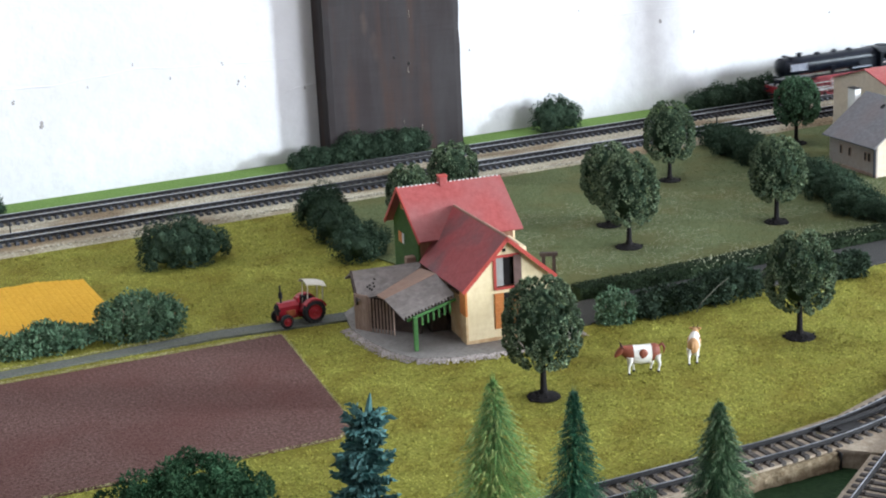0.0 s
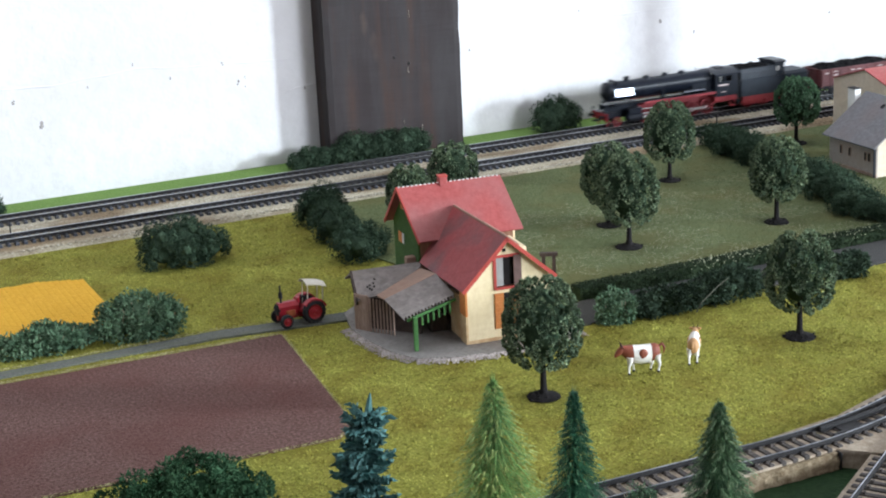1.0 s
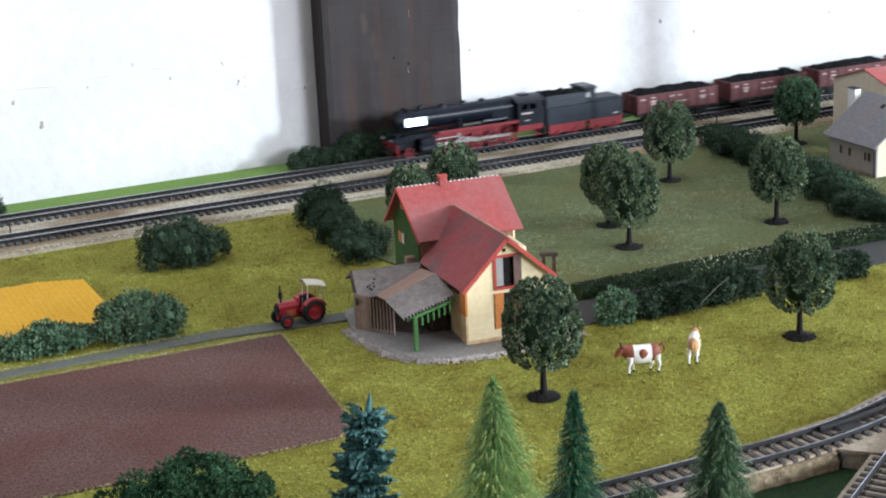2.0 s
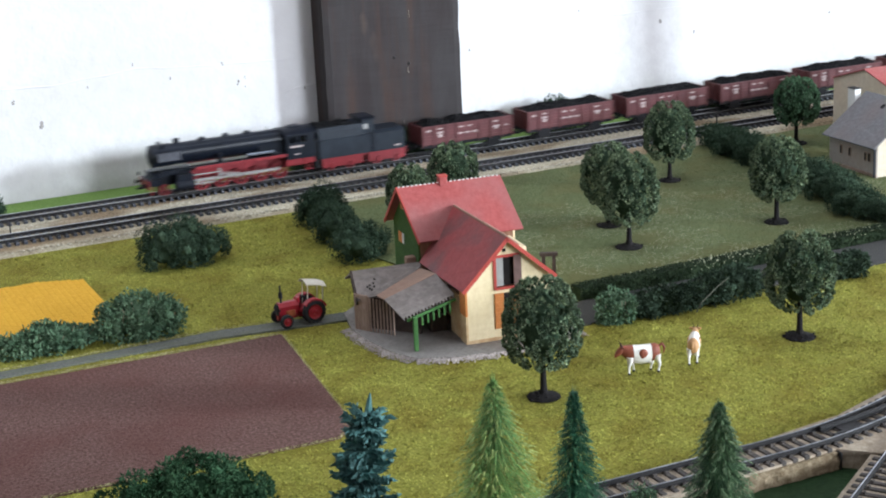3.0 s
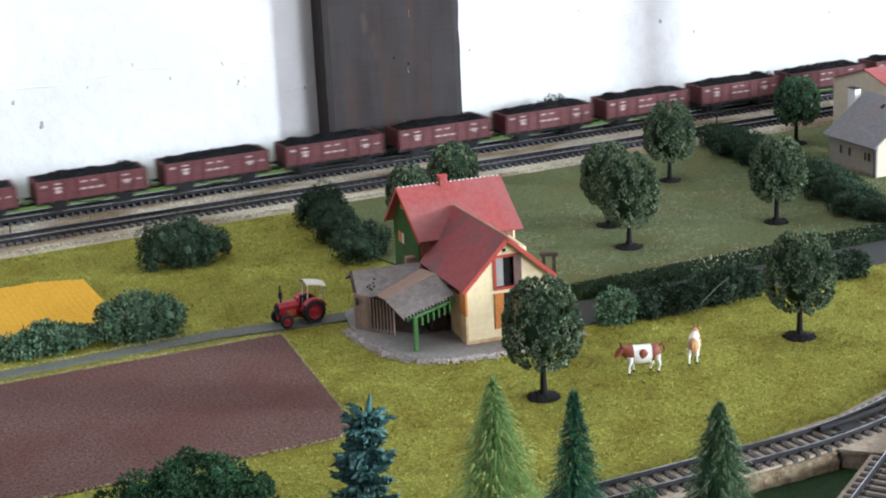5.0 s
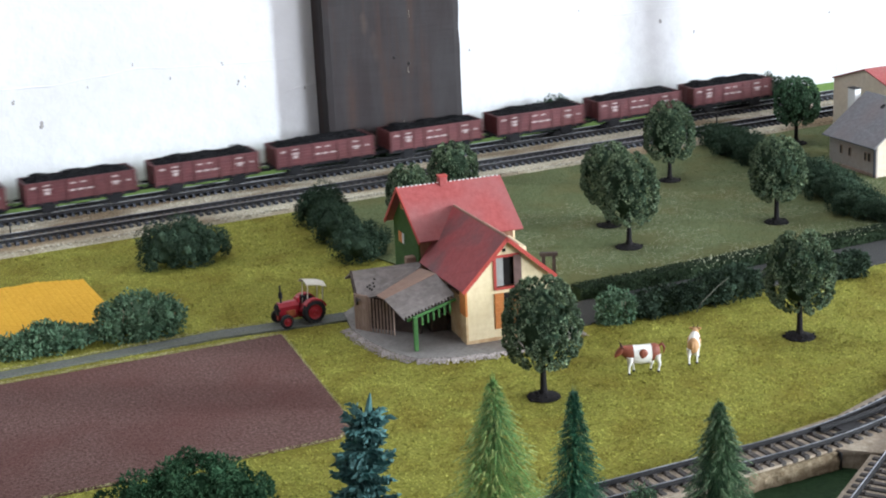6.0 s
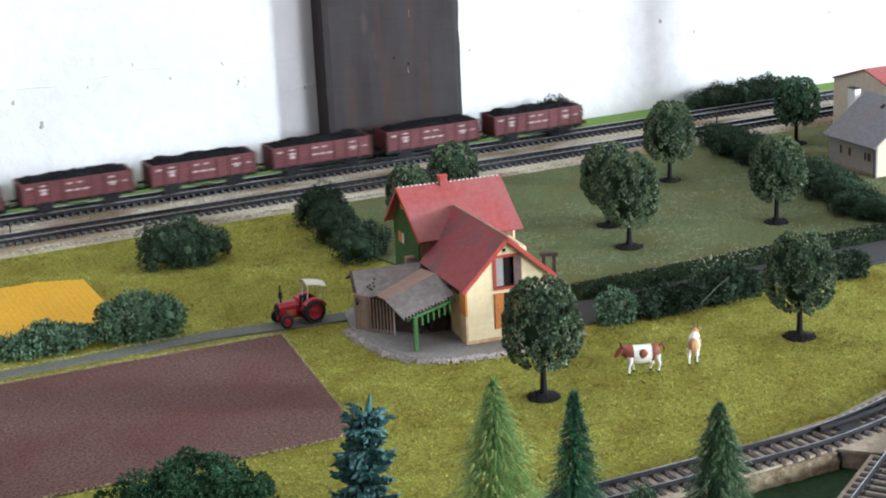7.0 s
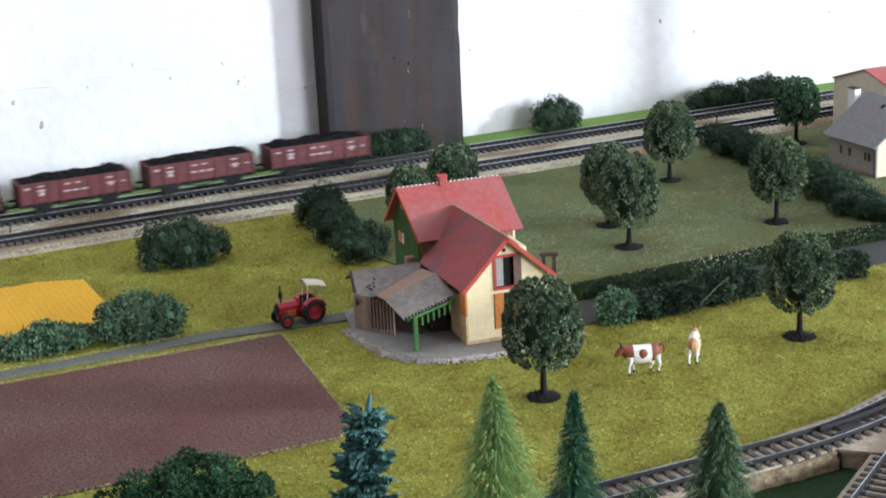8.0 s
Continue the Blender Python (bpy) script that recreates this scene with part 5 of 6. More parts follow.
part("roof", Shape().plate([(-0.002, -0.006, 0.0532), (-0.002, 0.0485, 0.0722), (0.155, 0.0485, 0.0722), (0.155, -0.006, 0.0532)], 0.0012).plate([(-0.002, 0.0965, 0.0572), (-0.002, 0.0485, 0.0722), (0.155, 0.0485, 0.0722), (0.155, 0.0965, 0.0572)], 0.0012), M_REDROOF, h3, "low red roof")

# ---- tractor ----
M_TRED = mat("red tractor paint", (0.30, 0.010, 0.022), (0.38, 0.020, 0.034), 200, 0.35, 0.05, c3=(0.25, 0.01, 0.015), big=60)
M_TYRE = mat("black rubber", (0.012, 0.012, 0.014), (0.025, 0.025, 0.027), 400, 0.8, 0.4)
tr = thing("tractor", "red vintage farm tractor with a white canopy on the lane", "tractor", pose(0.3575, -0.3925, 0.0014, 0, 0, 184))
# forward is +x in its own space
hood = Shape().prism([(0.0005, -0.0032, 0.0085), (0.0005, 0.0032, 0.0085), (0.0005, 0.0036, 0.0140), (0.0005, 0.0020, 0.0168), (0.0005, -0.0020, 0.0168), (0.0005, -0.0036, 0.0140)], (0.0150, 0, 0))
part("bonnet", hood, M_TRED, tr, "red rounded bonnet")
part("grille", Shape().box(0.0155, 0.0168, -0.0026, 0.0026, 0.0085, 0.0160, 0.0004), M_TYRE, tr, "dark radiator grille")
part("engine", Shape().box(0.0020, 0.0140, -0.0028, 0.0028, 0.0055, 0.0086, 0.0004), M_TRED, tr)
part("chassis", Shape().box(-0.0130, 0.0160, -0.0018, 0.0018, 0.0045, 0.0080), M_TRED, tr)
part("front_axle", Shape().cyl((0.0125, -0.0075, 0.0048), (0.0125, 0.0075, 0.0048), 0.0008, n=8), M_TRED, tr)
part("exhaust", Shape().lathe((0.0130, 0.0006, 0.016), (0, 0, 1), [(0, 0.0007), (0.004, 0.0007), (0.0045, 0.0015), (0.0085, 0.0013), (0.009, 0.0006), (0.0135, 0.0006)], 10), M_TYRE, tr, "black exhaust stack")
part("seat_deck", Shape().box(-0.0145, 0.0004, -0.0062, 0.0062, 0.0090, 0.0112, 0.0006), M_TRED, tr)
for s in (-1, 1):
    fd = Shape()
    pts = [(-0.0085 + 0.0098 * math.cos(radians(a)), s * 0.0058, 0.0082 + 0.0098 * math.sin(radians(a))) for a in range(40, 171, 20)]
    pts2 = [(-0.0085 + 0.0088 * math.cos(radians(a)), s * 0.0058, 0.0082 + 0.0088 * math.sin(radians(a))) for a in range(160, 39, -20)]
    fd.prism(pts + pts2, (0, s * 0.0048, 0))
    part("fender", fd, M_TRED, tr, "red rear fender")
    for x, y, r, w in ((-0.0085, 0.0062, 0.0085, 0.0042), (0.0125, 0.0068, 0.0050, 0.0028)):
        wh = part("wheel", Shape().lathe((x, s * y, r), (0, s, 0), [(0, r * 0.75), (0.0003, r * 0.93), (w * 0.3, r), (w * 0.7, r), (w, r * 0.92), (w + 0.0002, r * 0.66), (w - 0.0008, r * 0.62)], 24), M_TYRE, tr, "black tyre")
        part("rim", Shape().lathe((x, s * (y + w - 0.0010), r), (0, s, 0), [(0, r * 0.62), (0.0012, r * 0.60), (0.0006, r * 0.45), (0.0008, r * 0.2), (0.0016, r * 0.16)], 20), M_TRED, wh, "red wheel rim")
        if r > 0.006:
            lug = Shape()
            for k in range(18):
                a = 6.2832 * k / 18
                c0 = Vector((x + r * math.cos(a), s * (y + w / 2), r + r * math.sin(a)))
                lug.ico(c0, 0.0007, 1, (1, 2.6, 1))
            part("tread", lug, M_TYRE, wh)
part("seat", Shape().box(-0.0110, -0.0070, -0.0020, 0.0020, 0.0125, 0.0137, 0.0005).box(-0.0118, -0.0108, -0.0020, 0.0020, 0.0130, 0.0165, 0.0004).box(-0.0095, -0.0085, -0.0005, 0.0005, 0.0110, 0.0125), M_TYRE, tr, "black driver's seat")
st = part("steering_column", Shape().cyl((-0.0010, 0, 0.0112), (-0.0040, 0, 0.0185), 0.0004, n=8), M_TYRE, tr)
part("steering_wheel", Shape().lathe((-0.0038, 0, 0.0182), (-0.38, 0, 0.92), [(0, 0.0022), (0.0004, 0.0025), (0.0008, 0.0022)], 14), M_TYRE, st)
part("tank", Shape().box(-0.0008, 0.0016, -0.0030, 0.0030, 0.0150, 0.0188, 0.0006), M_TRED, tr)
M_CANOPY = mat("cream canopy", (0.50, 0.46, 0.38), (0.62, 0.57, 0.49), 250, 0.7, 0.2, c3=(0.45, 0.38, 0.30), big=80)
for x, y in ((-0.0060, -0.0046), (-0.0060, 0.0046), (-0.0175, -0.0046), (-0.0175, 0.0046)):
    part("canopy_post", Shape().cyl((x + 0.0006, y, 0.0112), (x - 0.0006, y * 0.95, 0.0292 if x > -0.01 else 0.0272), 0.0004, n=6), M_CANOPY, tr, "thin cream canopy post")
cp = Shape()
rows, cols = 8, 5
vs = []
for i in range(rows + 1):
    for k in range(cols + 1):
        y, f = -0.0062 + 0.0124 * i / rows, k / cols
        vs.append((-0.0200 + 0.0155 * f, y, 0.0282 + 0.0024 * f - 0.0022 * abs(y / 0.0062) ** 2.5 - 0.0016 * (1 - f) ** 4))
top = len(vs)
vs += [(x, y, z - 0.0008) for x, y, z in vs]
fs = [(i * (cols + 1) + k, i * (cols + 1) + k + 1, (i + 1) * (cols + 1) + k + 1, (i + 1) * (cols + 1) + k) for i in range(rows) for k in range(cols)]
fs += [tuple(q + top for q in f[::-1]) for f in fs]
rim = [k for k in range(cols)] + [i * (cols + 1) + cols for i in range(rows)] + [rows * (cols + 1) + k for k in range(cols, 0, -1)] + [i * (cols + 1) for i in range(rows, 0, -1)]
fs += [(a, b, b + top, a + top) for a, b in zip(rim, rim[1:] + rim[:1])]
part("canopy", cp.add(vs, fs), M_CANOPY, tr, "cream curved canopy")
part("engine_block", Shape().box(0.0035, 0.0105, -0.0039, 0.0039, 0.0070, 0.0112, 0.0005), mat("rusty engine", (0.30, 0.06, 0.02), (0.45, 0.12, 0.04), 300, 0.5, 0.3), tr, "rust-red engine side")
for s in (-1, 1):
    part("headlight", Shape().lathe((0.0150, s * 0.0042, 0.0125), (1, 0, 0), [(0, 0.0006), (0.0008, 0.0011), (0.0013, 0.0010)], 10), M_RAIL, tr, "small metal headlight")


# ---- cows ----
def loft(rows, n=14):
    """A closed tube along x through rows of (x, z, half height, half width)."""
    vs = [(x, w * math.cos(6.2832 * i / n), z + h * math.sin(6.2832 * i / n)) for x, z, h, w in rows for i in range(n)]
    m = len(rows)
    fs = [tuple(range(n - 1, -1, -1)), tuple(range((m - 1) * n, m * n))]
    fs += [(k * n + i, k * n + (i + 1) % n, (k + 1) * n + (i + 1) % n, (k + 1) * n + i) for k in range(m - 1) for i in range(n)]
    return Shape().add(vs, fs)


def limb(joints):
    """A leg through joints of (x, y, z, radius)."""
    sh = Shape()
    n, vs = 10, []
    for x, y, z, r in joints:
        vs += [(x + r * 1.15 * math.cos(6.2832 * i / n), y + r * 0.9 * math.sin(6.2832 * i / n), z) for i in range(n)]
    m = len(joints)
    return sh.add(vs, [tuple(range(n)), tuple(range((m - 1) * n, m * n))] + [(k * n + i, k * n + (i + 1) % n, (k + 1) * n + (i + 1) % n, (k + 1) * n + i) for k in range(m - 1) for i in range(n)])


def cow(label, m, patch, white, seed):
    random.seed(seed)
    c = thing("cow", label, "cow", m, "model cows")
    part("body", loft([(-0.0072, 0.0126, 0.0060, 0.0040), (-0.0045, 0.0122, 0.0062, 0.0044), (-0.0010, 0.0119, 0.0062, 0.0046), (0.0030, 0.0120, 0.0061, 0.0045), (0.0064, 0.0126, 0.0057, 0.0042)]), white, c, "white flank", smooth=True)
    part("hindquarters", loft([(0.0064, 0.0126, 0.0058, 0.0043), (0.0090, 0.0129, 0.0056, 0.0042), (0.0112, 0.0130, 0.0048, 0.0037), (0.0126, 0.0130, 0.0034, 0.0024), (0.0131, 0.0130, 0.0016, 0.0010)]), patch, c, "brown hindquarters", smooth=True)
    part("shoulder", loft([(-0.0072, 0.0126, 0.0061, 0.0041), (-0.0098, 0.0132, 0.0056, 0.0038), (-0.0120, 0.0142, 0.0045, 0.0030), (-0.0140, 0.0152, 0.0037, 0.0023), (-0.0150, 0.0156, 0.0032, 0.0019)]), patch, c, "brown shoulder and neck", smooth=True)
    hd = part("head", loft([(-0.0140, 0.0160, 0.0024, 0.0018), (-0.0156, 0.0160, 0.0031, 0.0023), (-0.0172, 0.0150, 0.0027, 0.0020), (-0.0188, 0.0137, 0.0020, 0.0016), (-0.0199, 0.0128, 0.0016, 0.0014), (-0.0205, 0.0124, 0.0008, 0.0008)], 12), patch, c, "brown head", smooth=True)
    for s in (-1, 1):
        part("flank_spot", Shape().ico((-0.0004, s * 0.0040, 0.0134), 0.0035, 2, (1.0, 0.24, 0.95), 0.06), patch, c, "round brown spot", smooth=True)
        part("ear", Shape().ico((-0.0148, s * 0.0029, 0.0182), 0.0015, 1, (0.5, 1.1, 0.7)), patch, hd)
        part("horn", Shape().cyl((-0.0154, s * 0.0013, 0.0186), (-0.0166, s * 0.0019, 0.0214), 0.0005, 0.0001, 6), M_DARKWOOD, hd)
    for x, y, b in ((-0.0096, -0.0025, -0.0010), (-0.0062, 0.0026, 0.0006), (0.0078, 0.0026, -0.0006), (0.0106, -0.0025, 0.0008)):
        back = 0.0010 if x > 0 else -0.0003
        lg = part("leg", limb([(x + b, y, 0.0009, 0.0008), (x + b, y, 0.0018, 0.0007), (x + b * 0.8 + back, y, 0.0048, 0.0009), (x + b * 0.4 + back, y, 0.0062, 0.0012), (x, y, 0.0088, 0.0019), (x, y * 0.9, 0.0116, 0.0025)]), white, c, "white leg", smooth=True)
        part("hoof", Shape().cyl((x + b, y, 0), (x + b, y, 0.0010), 0.0011, 0.0009, 8), M_TYRE, lg)
    part("tail", Shape().cyl((0.0120, 0, 0.0160), (0.0148, 0, 0.0180), 0.0008, 0.0007, 6).cyl((0.0148, 0, 0.0180), (0.0166, 0, 0.0150), 0.0007, 0.0009, 6).cyl((0.0166, 0, 0.0150), (0.0160, 0, 0.0112), 0.0009, 0.0003, 6), patch, c, "swinging brown tail")
    part("udder", Shape().ico((0.0055, 0, 0.0068), 0.0021, 2, (1, 0.9, 0.7)), white, c, "pale udder", smooth=True)
    return c


M_HIDE = mat("white hide", (0.72, 0.68, 0.62), (0.8, 0.77, 0.72), 200, 0.6, 0.1)
M_RUST = mat("red-brown hide", (0.19, 0.045, 0.025), (0.26, 0.07, 0.035), 200, 0.6, 0.1)
M_TAN = mat("tan hide", (0.42, 0.22, 0.09), (0.52, 0.3, 0.14), 200, 0.6, 0.1)
cow("white cow with red-brown patches standing in the pasture", pose(0.508, -0.604, 0.001, 0, 0, -16) @ Matrix.Diagonal((0.87, 1, 1, 1)), M_RUST, M_HIDE, 1)
cow("pale cow with a tan back standing in the pasture", pose(0.5475, -0.603, 0.001, 0, 0, 232) @ Matrix.Diagonal((0.88, 0.9, 0.92, 1)), M_TAN, M_HIDE, 2)

# ---- train ----
M_LBLACK = mat("black locomotive paint", (0.004, 0.0055, 0.010), (0.008, 0.011, 0.019), 120, 0.34, 0.05, c3=(0.006, 0.008, 0.014), big=30, spec=0.24)
M_TBLACK = mat("blue-black tender paint", (0.007, 0.010, 0.017), (0.013, 0.019, 0.028), 120, 0.5, 0.05, c3=(0.010, 0.014, 0.021), big=30, spec=0.22)
M_SHEET = mat("burnished dark sheet", (0.10, 0.11, 0.13), (0.15, 0.165, 0.185), 150, 0.14, 0.02, metal=1.0)
M_LRED = mat("red frame paint", (0.19, 0.009, 0.015), (0.27, 0.016, 0.023), 150, 0.45, 0.05, c3=(0.11, 0.007, 0.011), big=40)
M_STEEL = mat("bright steel rods", (0.60, 0.57, 0.56), (0.74, 0.72, 0.71), 200, 0.25, 0.05, metal=0.6)
M_WAGON = mat("red-brown wagon paint", (0.084, 0.018, 0.021), (0.124, 0.029, 0.031), 150, 0.6, 0.15, c3=(0.10, 0.026, 0.024), big=30, vary=0.12)
M_UNDER = mat("dark underframe", (0.008, 0.008, 0.010), (0.018, 0.017, 0.019), 200, 0.75, 0.1, spec=0.2)
M_COAL = mat("coal", (0.004, 0.004, 0.005), (0.014, 0.013, 0.014), 300, 0.85, 0.8, spec=0.14)
M_MARK = mat("white lettering", (0.40, 0.31, 0.30), (0.54, 0.45, 0.43), 200, 0.7, 0)

# way of the chimney along the rear track
TIMES = (0.0, 0.5, 1.0, 1.5, 3.0, 3.5, 4.0, 4.5, 6.0, 6.5, 7.0, 7.5, 8.0)
PLACES = (1.096, 0.986, 0.874, 0.757, 0.3900, 0.265, 0.142, 0.0205, -0.3455, -0.4640, -0.5825, -0.7005, -0.8180)
X0 = PLACES[0]


def spoked(r, w, y, spokes, hub=0.0016):
    sh = Shape()
    n = 28
    for ro, ri, ya, yb in ((r, r * 0.83, y, y + w), (r * 1.08, r * 0.95, y if y < 0 else y - 0.0004, (y + 0.0004) if y < 0 else y)):
        vs = [(q * math.cos(6.2832 * i / n), yy, q * math.sin(6.2832 * i / n)) for q, yy in ((ro, ya), (ro, yb), (ri, yb), (ri, ya)) for i in range(n)]
        sh.add(vs, [(k * n + i, k * n + (i + 1) % n, ((k + 1) % 4) * n + (i + 1) % n, ((k + 1) % 4) * n + i) for k in range(4) for i in range(n)])
    for k in range(spokes):
        a = 6.2832 * k / spokes
        d = Vector((math.cos(a), 0, math.sin(a)))
        s = Vector((-d.z, 0, d.x)) * 0.00035
        o = Vector((0, y + w * 0.3, 0))
        sh.prism([o + s, o - s, o + d * r * 0.85 - s, o + d * r * 0.85 + s], (0, w * 0.4, 0))
    sh.cyl((0, y, 0), (0, y + w, 0), hub, n=12)
    return sh


ROLL = []    # (wheelset, radius, x in its vehicle, height)
RODS = []    # (rod, x, y, height, crank)


def wheelset(parent, x, r, material, spokes, name="wheelset", weight=False):
    w = part(name, Shape().cyl((0, -0.007, 0), (0, 0.007, 0), 0.0011, n=8), M_UNDER, parent, m=pose(x, 0, r))
    for y in (-0.0095, 0.0073):
        sh = spoked(r, 0.0022, y, spokes)
        if weight:
            sh.prism([(r * 0.82 * math.cos(radians(a)), y + 0.0004, r * 0.82 * math.sin(radians(a))) for a in (140, 160, 180, 200, 220)], (0, 0.0014, 0))
        part("wheel", sh, material, w)
    return w


def buffers(parent, x, sgn, mt, z=0.0121):
    for y in (-0.0100, 0.0100):
        part("buffer", Shape().lathe((x, y, z), (sgn, 0, 0), [(0, 0.0013), (0.0030, 0.0012), (0.0031, 0.0009), (0.0048, 0.0009), (0.0049, 0.0024), (0.0056, 0.0023), (0.0058, 0.0012)], 12), mt, parent)


loco = thing("steam_locomotive", "black steam locomotive with red frame and wheels hauling coal wagons", "locomotive", pose(X0, 0, RAIL))
L = loco
part("boiler", Shape().lathe((-0.006, 0, 0.0355), (1, 0, 0), [(0, 0.0098), (0.02, 0.0098), (0.0202, 0.0101), (0.0212, 0.0101), (0.0214, 0.0098), (0.05, 0.0099), (0.0502, 0.0102), (0.0512, 0.0102), (0.0514, 0.0099), (0.08, 0.0100), (0.107, 0.0100)], 28), M_LBLACK, L, "long black boiler", True)
sb = part("smokebox", Shape().lathe((-0.0265, 0, 0.0355), (1, 0, 0), [(0, 0.0096), (0.0006, 0.0104), (0.0205, 0.0104)], 28), M_LBLACK, L, "", True)
part("smokebox_door", Shape().lathe((-0.0265, 0, 0.0355), (-1, 0, 0), [(0, 0.0080), (0.0010, 0.0072), (0.0020, 0.0045), (0.0024, 0.0008)], 24), M_LBLACK, sb, "", True)
part("chimney", Shape().lathe((-0.0005, 0, 0.0445), (0, 0, 1), [(0, 0.0042), (0.0008, 0.0030), (0.0034, 0.0028), (0.0038, 0.0034), (0.0046, 0.0033), (0.0046, 0.0024), (0.0030, 0.0022)], 18), M_LBLACK, L, "short flared chimney", True)
for x, w, top in ((0.024, 0.0075, 0.0478), (0.047, 0.0060, 0.0484), (0.068, 0.0075, 0.0478)):
    part("dome", Shape().lathe((x, 0, 0.0430), (0, 0, 1), [(0, w * 0.62), (0.0025, w * 0.58), (top - 0.0445, w * 0.50), (top - 0.0434, w * 0.30), (top - 0.0430, 0.0006)], 18), M_LBLACK, L, "rounded dome on the boiler", True)
part("feedwater_heater", Shape().cyl((-0.0155, -0.0085, 0.0452), (-0.0155, 0.0085, 0.0452), 0.0019, n=12), M_LBLACK, L)
part("whistle", Shape().cyl((0.088, 0.002, 0.0450), (0.088, 0.002, 0.0482), 0.0006, n=6), M_STEEL, L)
part("firebox", Shape().box(0.074, 0.1005, -0.0098, 0.0098, 0.0215, 0.0365, 0.0010), M_LBLACK, L)
for s in (-1, 1):
    y0, y1 = (-0.0158, -0.0088) if s < 0 else (0.0088, 0.0158)
    part("running_board", Shape().box(-0.0225, 0.1005, y0, y1, 0.0232, 0.0240), M_LBLACK, L)
    part("valance", Shape().box(0.012, 0.1005, s * 0.0157 - 0.0003, s * 0.0157 + 0.0003, 0.0208, 0.0236), M_LRED, L, "red running-board edge")
    part("smoke_deflector", Shape().prism([(-0.0225, s * 0.0150, 0.0325), (-0.0015, s * 0.0161, 0.0325), (-0.0015, s * 0.0144, 0.0400), (-0.0225, s * 0.0133, 0.0400)], (0, s * 0.0006, 0)), M_SHEET, L, "shiny dark smoke deflector")
    part("deflector_stay", Shape().cyl((-0.008, s * 0.0100, 0.0330), (-0.008, s * 0.0150, 0.0340), 0.0004, n=6), M_LBLACK, L)
    part("handrail", Shape().cyl((-0.020, s * 0.0106, 0.0400), (0.098, s * 0.0106, 0.0400), 0.0003, n=6), M_LBLACK, L)
    part("air_tank", Shape().cyl((0.062, s * 0.0128, 0.0265), (0.088, s * 0.0128, 0.0265), 0.0026, n=14), M_SHEET, L, "shiny air tank")
    part("pump", Shape().cyl((0.036, s * 0.0125, 0.0240), (0.036, s * 0.0125, 0.0325), 0.0022, n=12), M_LBLACK, L)
    cyl_ = part("cylinder", Shape().lathe((-0.0085, s * 0.0130, 0.0085), (1, 0, 0), [(0, 0.0040), (0.0006, 0.0048), (0.0175, 0.0048), (0.0180, 0.0040)], 18).box(-0.0075, 0.0085, s * 0.0130 - 0.0036, s * 0.0130 + 0.0036, 0.0125, 0.0185, 0.0006), M_LBLACK, L, "black steam cylinder")
    part("crosshead_guide", Shape().box(0.0095, 0.0300, s * 0.0135 - 0.0006, s * 0.0135 + 0.0006, 0.0105, 0.0117).box(0.0095, 0.0300, s * 0.0135 - 0.0006, s * 0.0135 + 0.0006, 0.0068, 0.0078), M_STEEL, L, "bright steel slide bars")
    part("step", Shape().box(-0.0215, -0.0195, s * 0.0145 - 0.0008, s * 0.0145 + 0.0008, 0.0160, 0.0232), M_LBLACK, L)
    lamp = part("lamp", Shape().lathe((-0.0345, s * 0.0105, 0.0195), (-1, 0, 0), [(0, 0.0012), (0.0004, 0.0017), (0.0022, 0.0017), (0.0024, 0.0013)], 14), M_LBLACK, L, "round front lamp")
    part("lens", Shape().lathe((-0.0369, s * 0.0105, 0.0195), (-1, 0, 0), [(0, 0.0013), (0.0003, 0.0008)], 14), M_WHITE, lamp)
    # cab side built round two windows
    y = s * 0.0160
    cs = Shape().box(0.1005, 0.1285, y - 0.0004, y + 0.0004, 0.0175, 0.0330).box(0.1005, 0.1285, y - 0.0004, y + 0.0004, 0.0390, 0.0412)
    for xa, xb in ((0.1005, 0.1035), (0.1110, 0.1130), (0.1205, 0.1285)):
        cs.box(xa, xb, y - 0.0004, y + 0.0004, 0.0330, 0.0390)
    side = part("cab_side", cs, M_LBLACK, L)
    part("number_bar", Shape().box(0.1040, 0.1165, y + s * 0.0004 - 0.0001, y + s * 0.0004 + 0.0001, 0.0285, 0.0302), M_MARK, side, "white plate bar")
    part("data_bar", Shape().box(0.1080, 0.1130, y + s * 0.0004 - 0.0001, y + s * 0.0004 + 0.0001, 0.0215, 0.0226), M_MARK, side, "small white data bar")
    part("cab_step", Shape().box(0.1180, 0.1240, y - 0.0012, y + 0.0006, 0.0060, 0.0072).box(0.1180, 0.1188, y - 0.0006, y, 0.0060, 0.0175).box(0.1232, 0.1240, y - 0.0006, y, 0.0060, 0.0175), M_LRED, L)
part("cab_front", Shape().box(0.1002, 0.1010, -0.0156, 0.0156, 0.0240, 0.0412), M_LBLACK, L)
rf = Shape()
arc = [(-0.0172 + 0.0344 * i / 10, 0.0412 + 0.0046 * (1 - ((i - 5) / 5) ** 2)) for i in range(11)]
rf.prism([(0.0985, y, z) for y, z in arc] + [(0.0985, y, z - 0.0007) for y, z in arc[::-1]], (0.0320, 0, 0))
part("cab_roof", rf, M_LBLACK, L, "curved black cab roof")
part("roof_vent", Shape().box(0.108, 0.119, -0.005, 0.005, 0.0455, 0.0468, 0.0005), M_LBLACK, L)
part("frame", Shape().box(0.0100, 0.1270, -0.0048, 0.0048, 0.0085, 0.0200).box(0.100, 0.128, -0.0150, 0.0150, 0.0120, 0.0175), M_LRED, L, "red main frame")
part("front_frame", Shape().box(-0.0300, 0.0098, -0.0060, 0.0060, 0.0085, 0.0230), M_LBLACK, L, "black front frame")
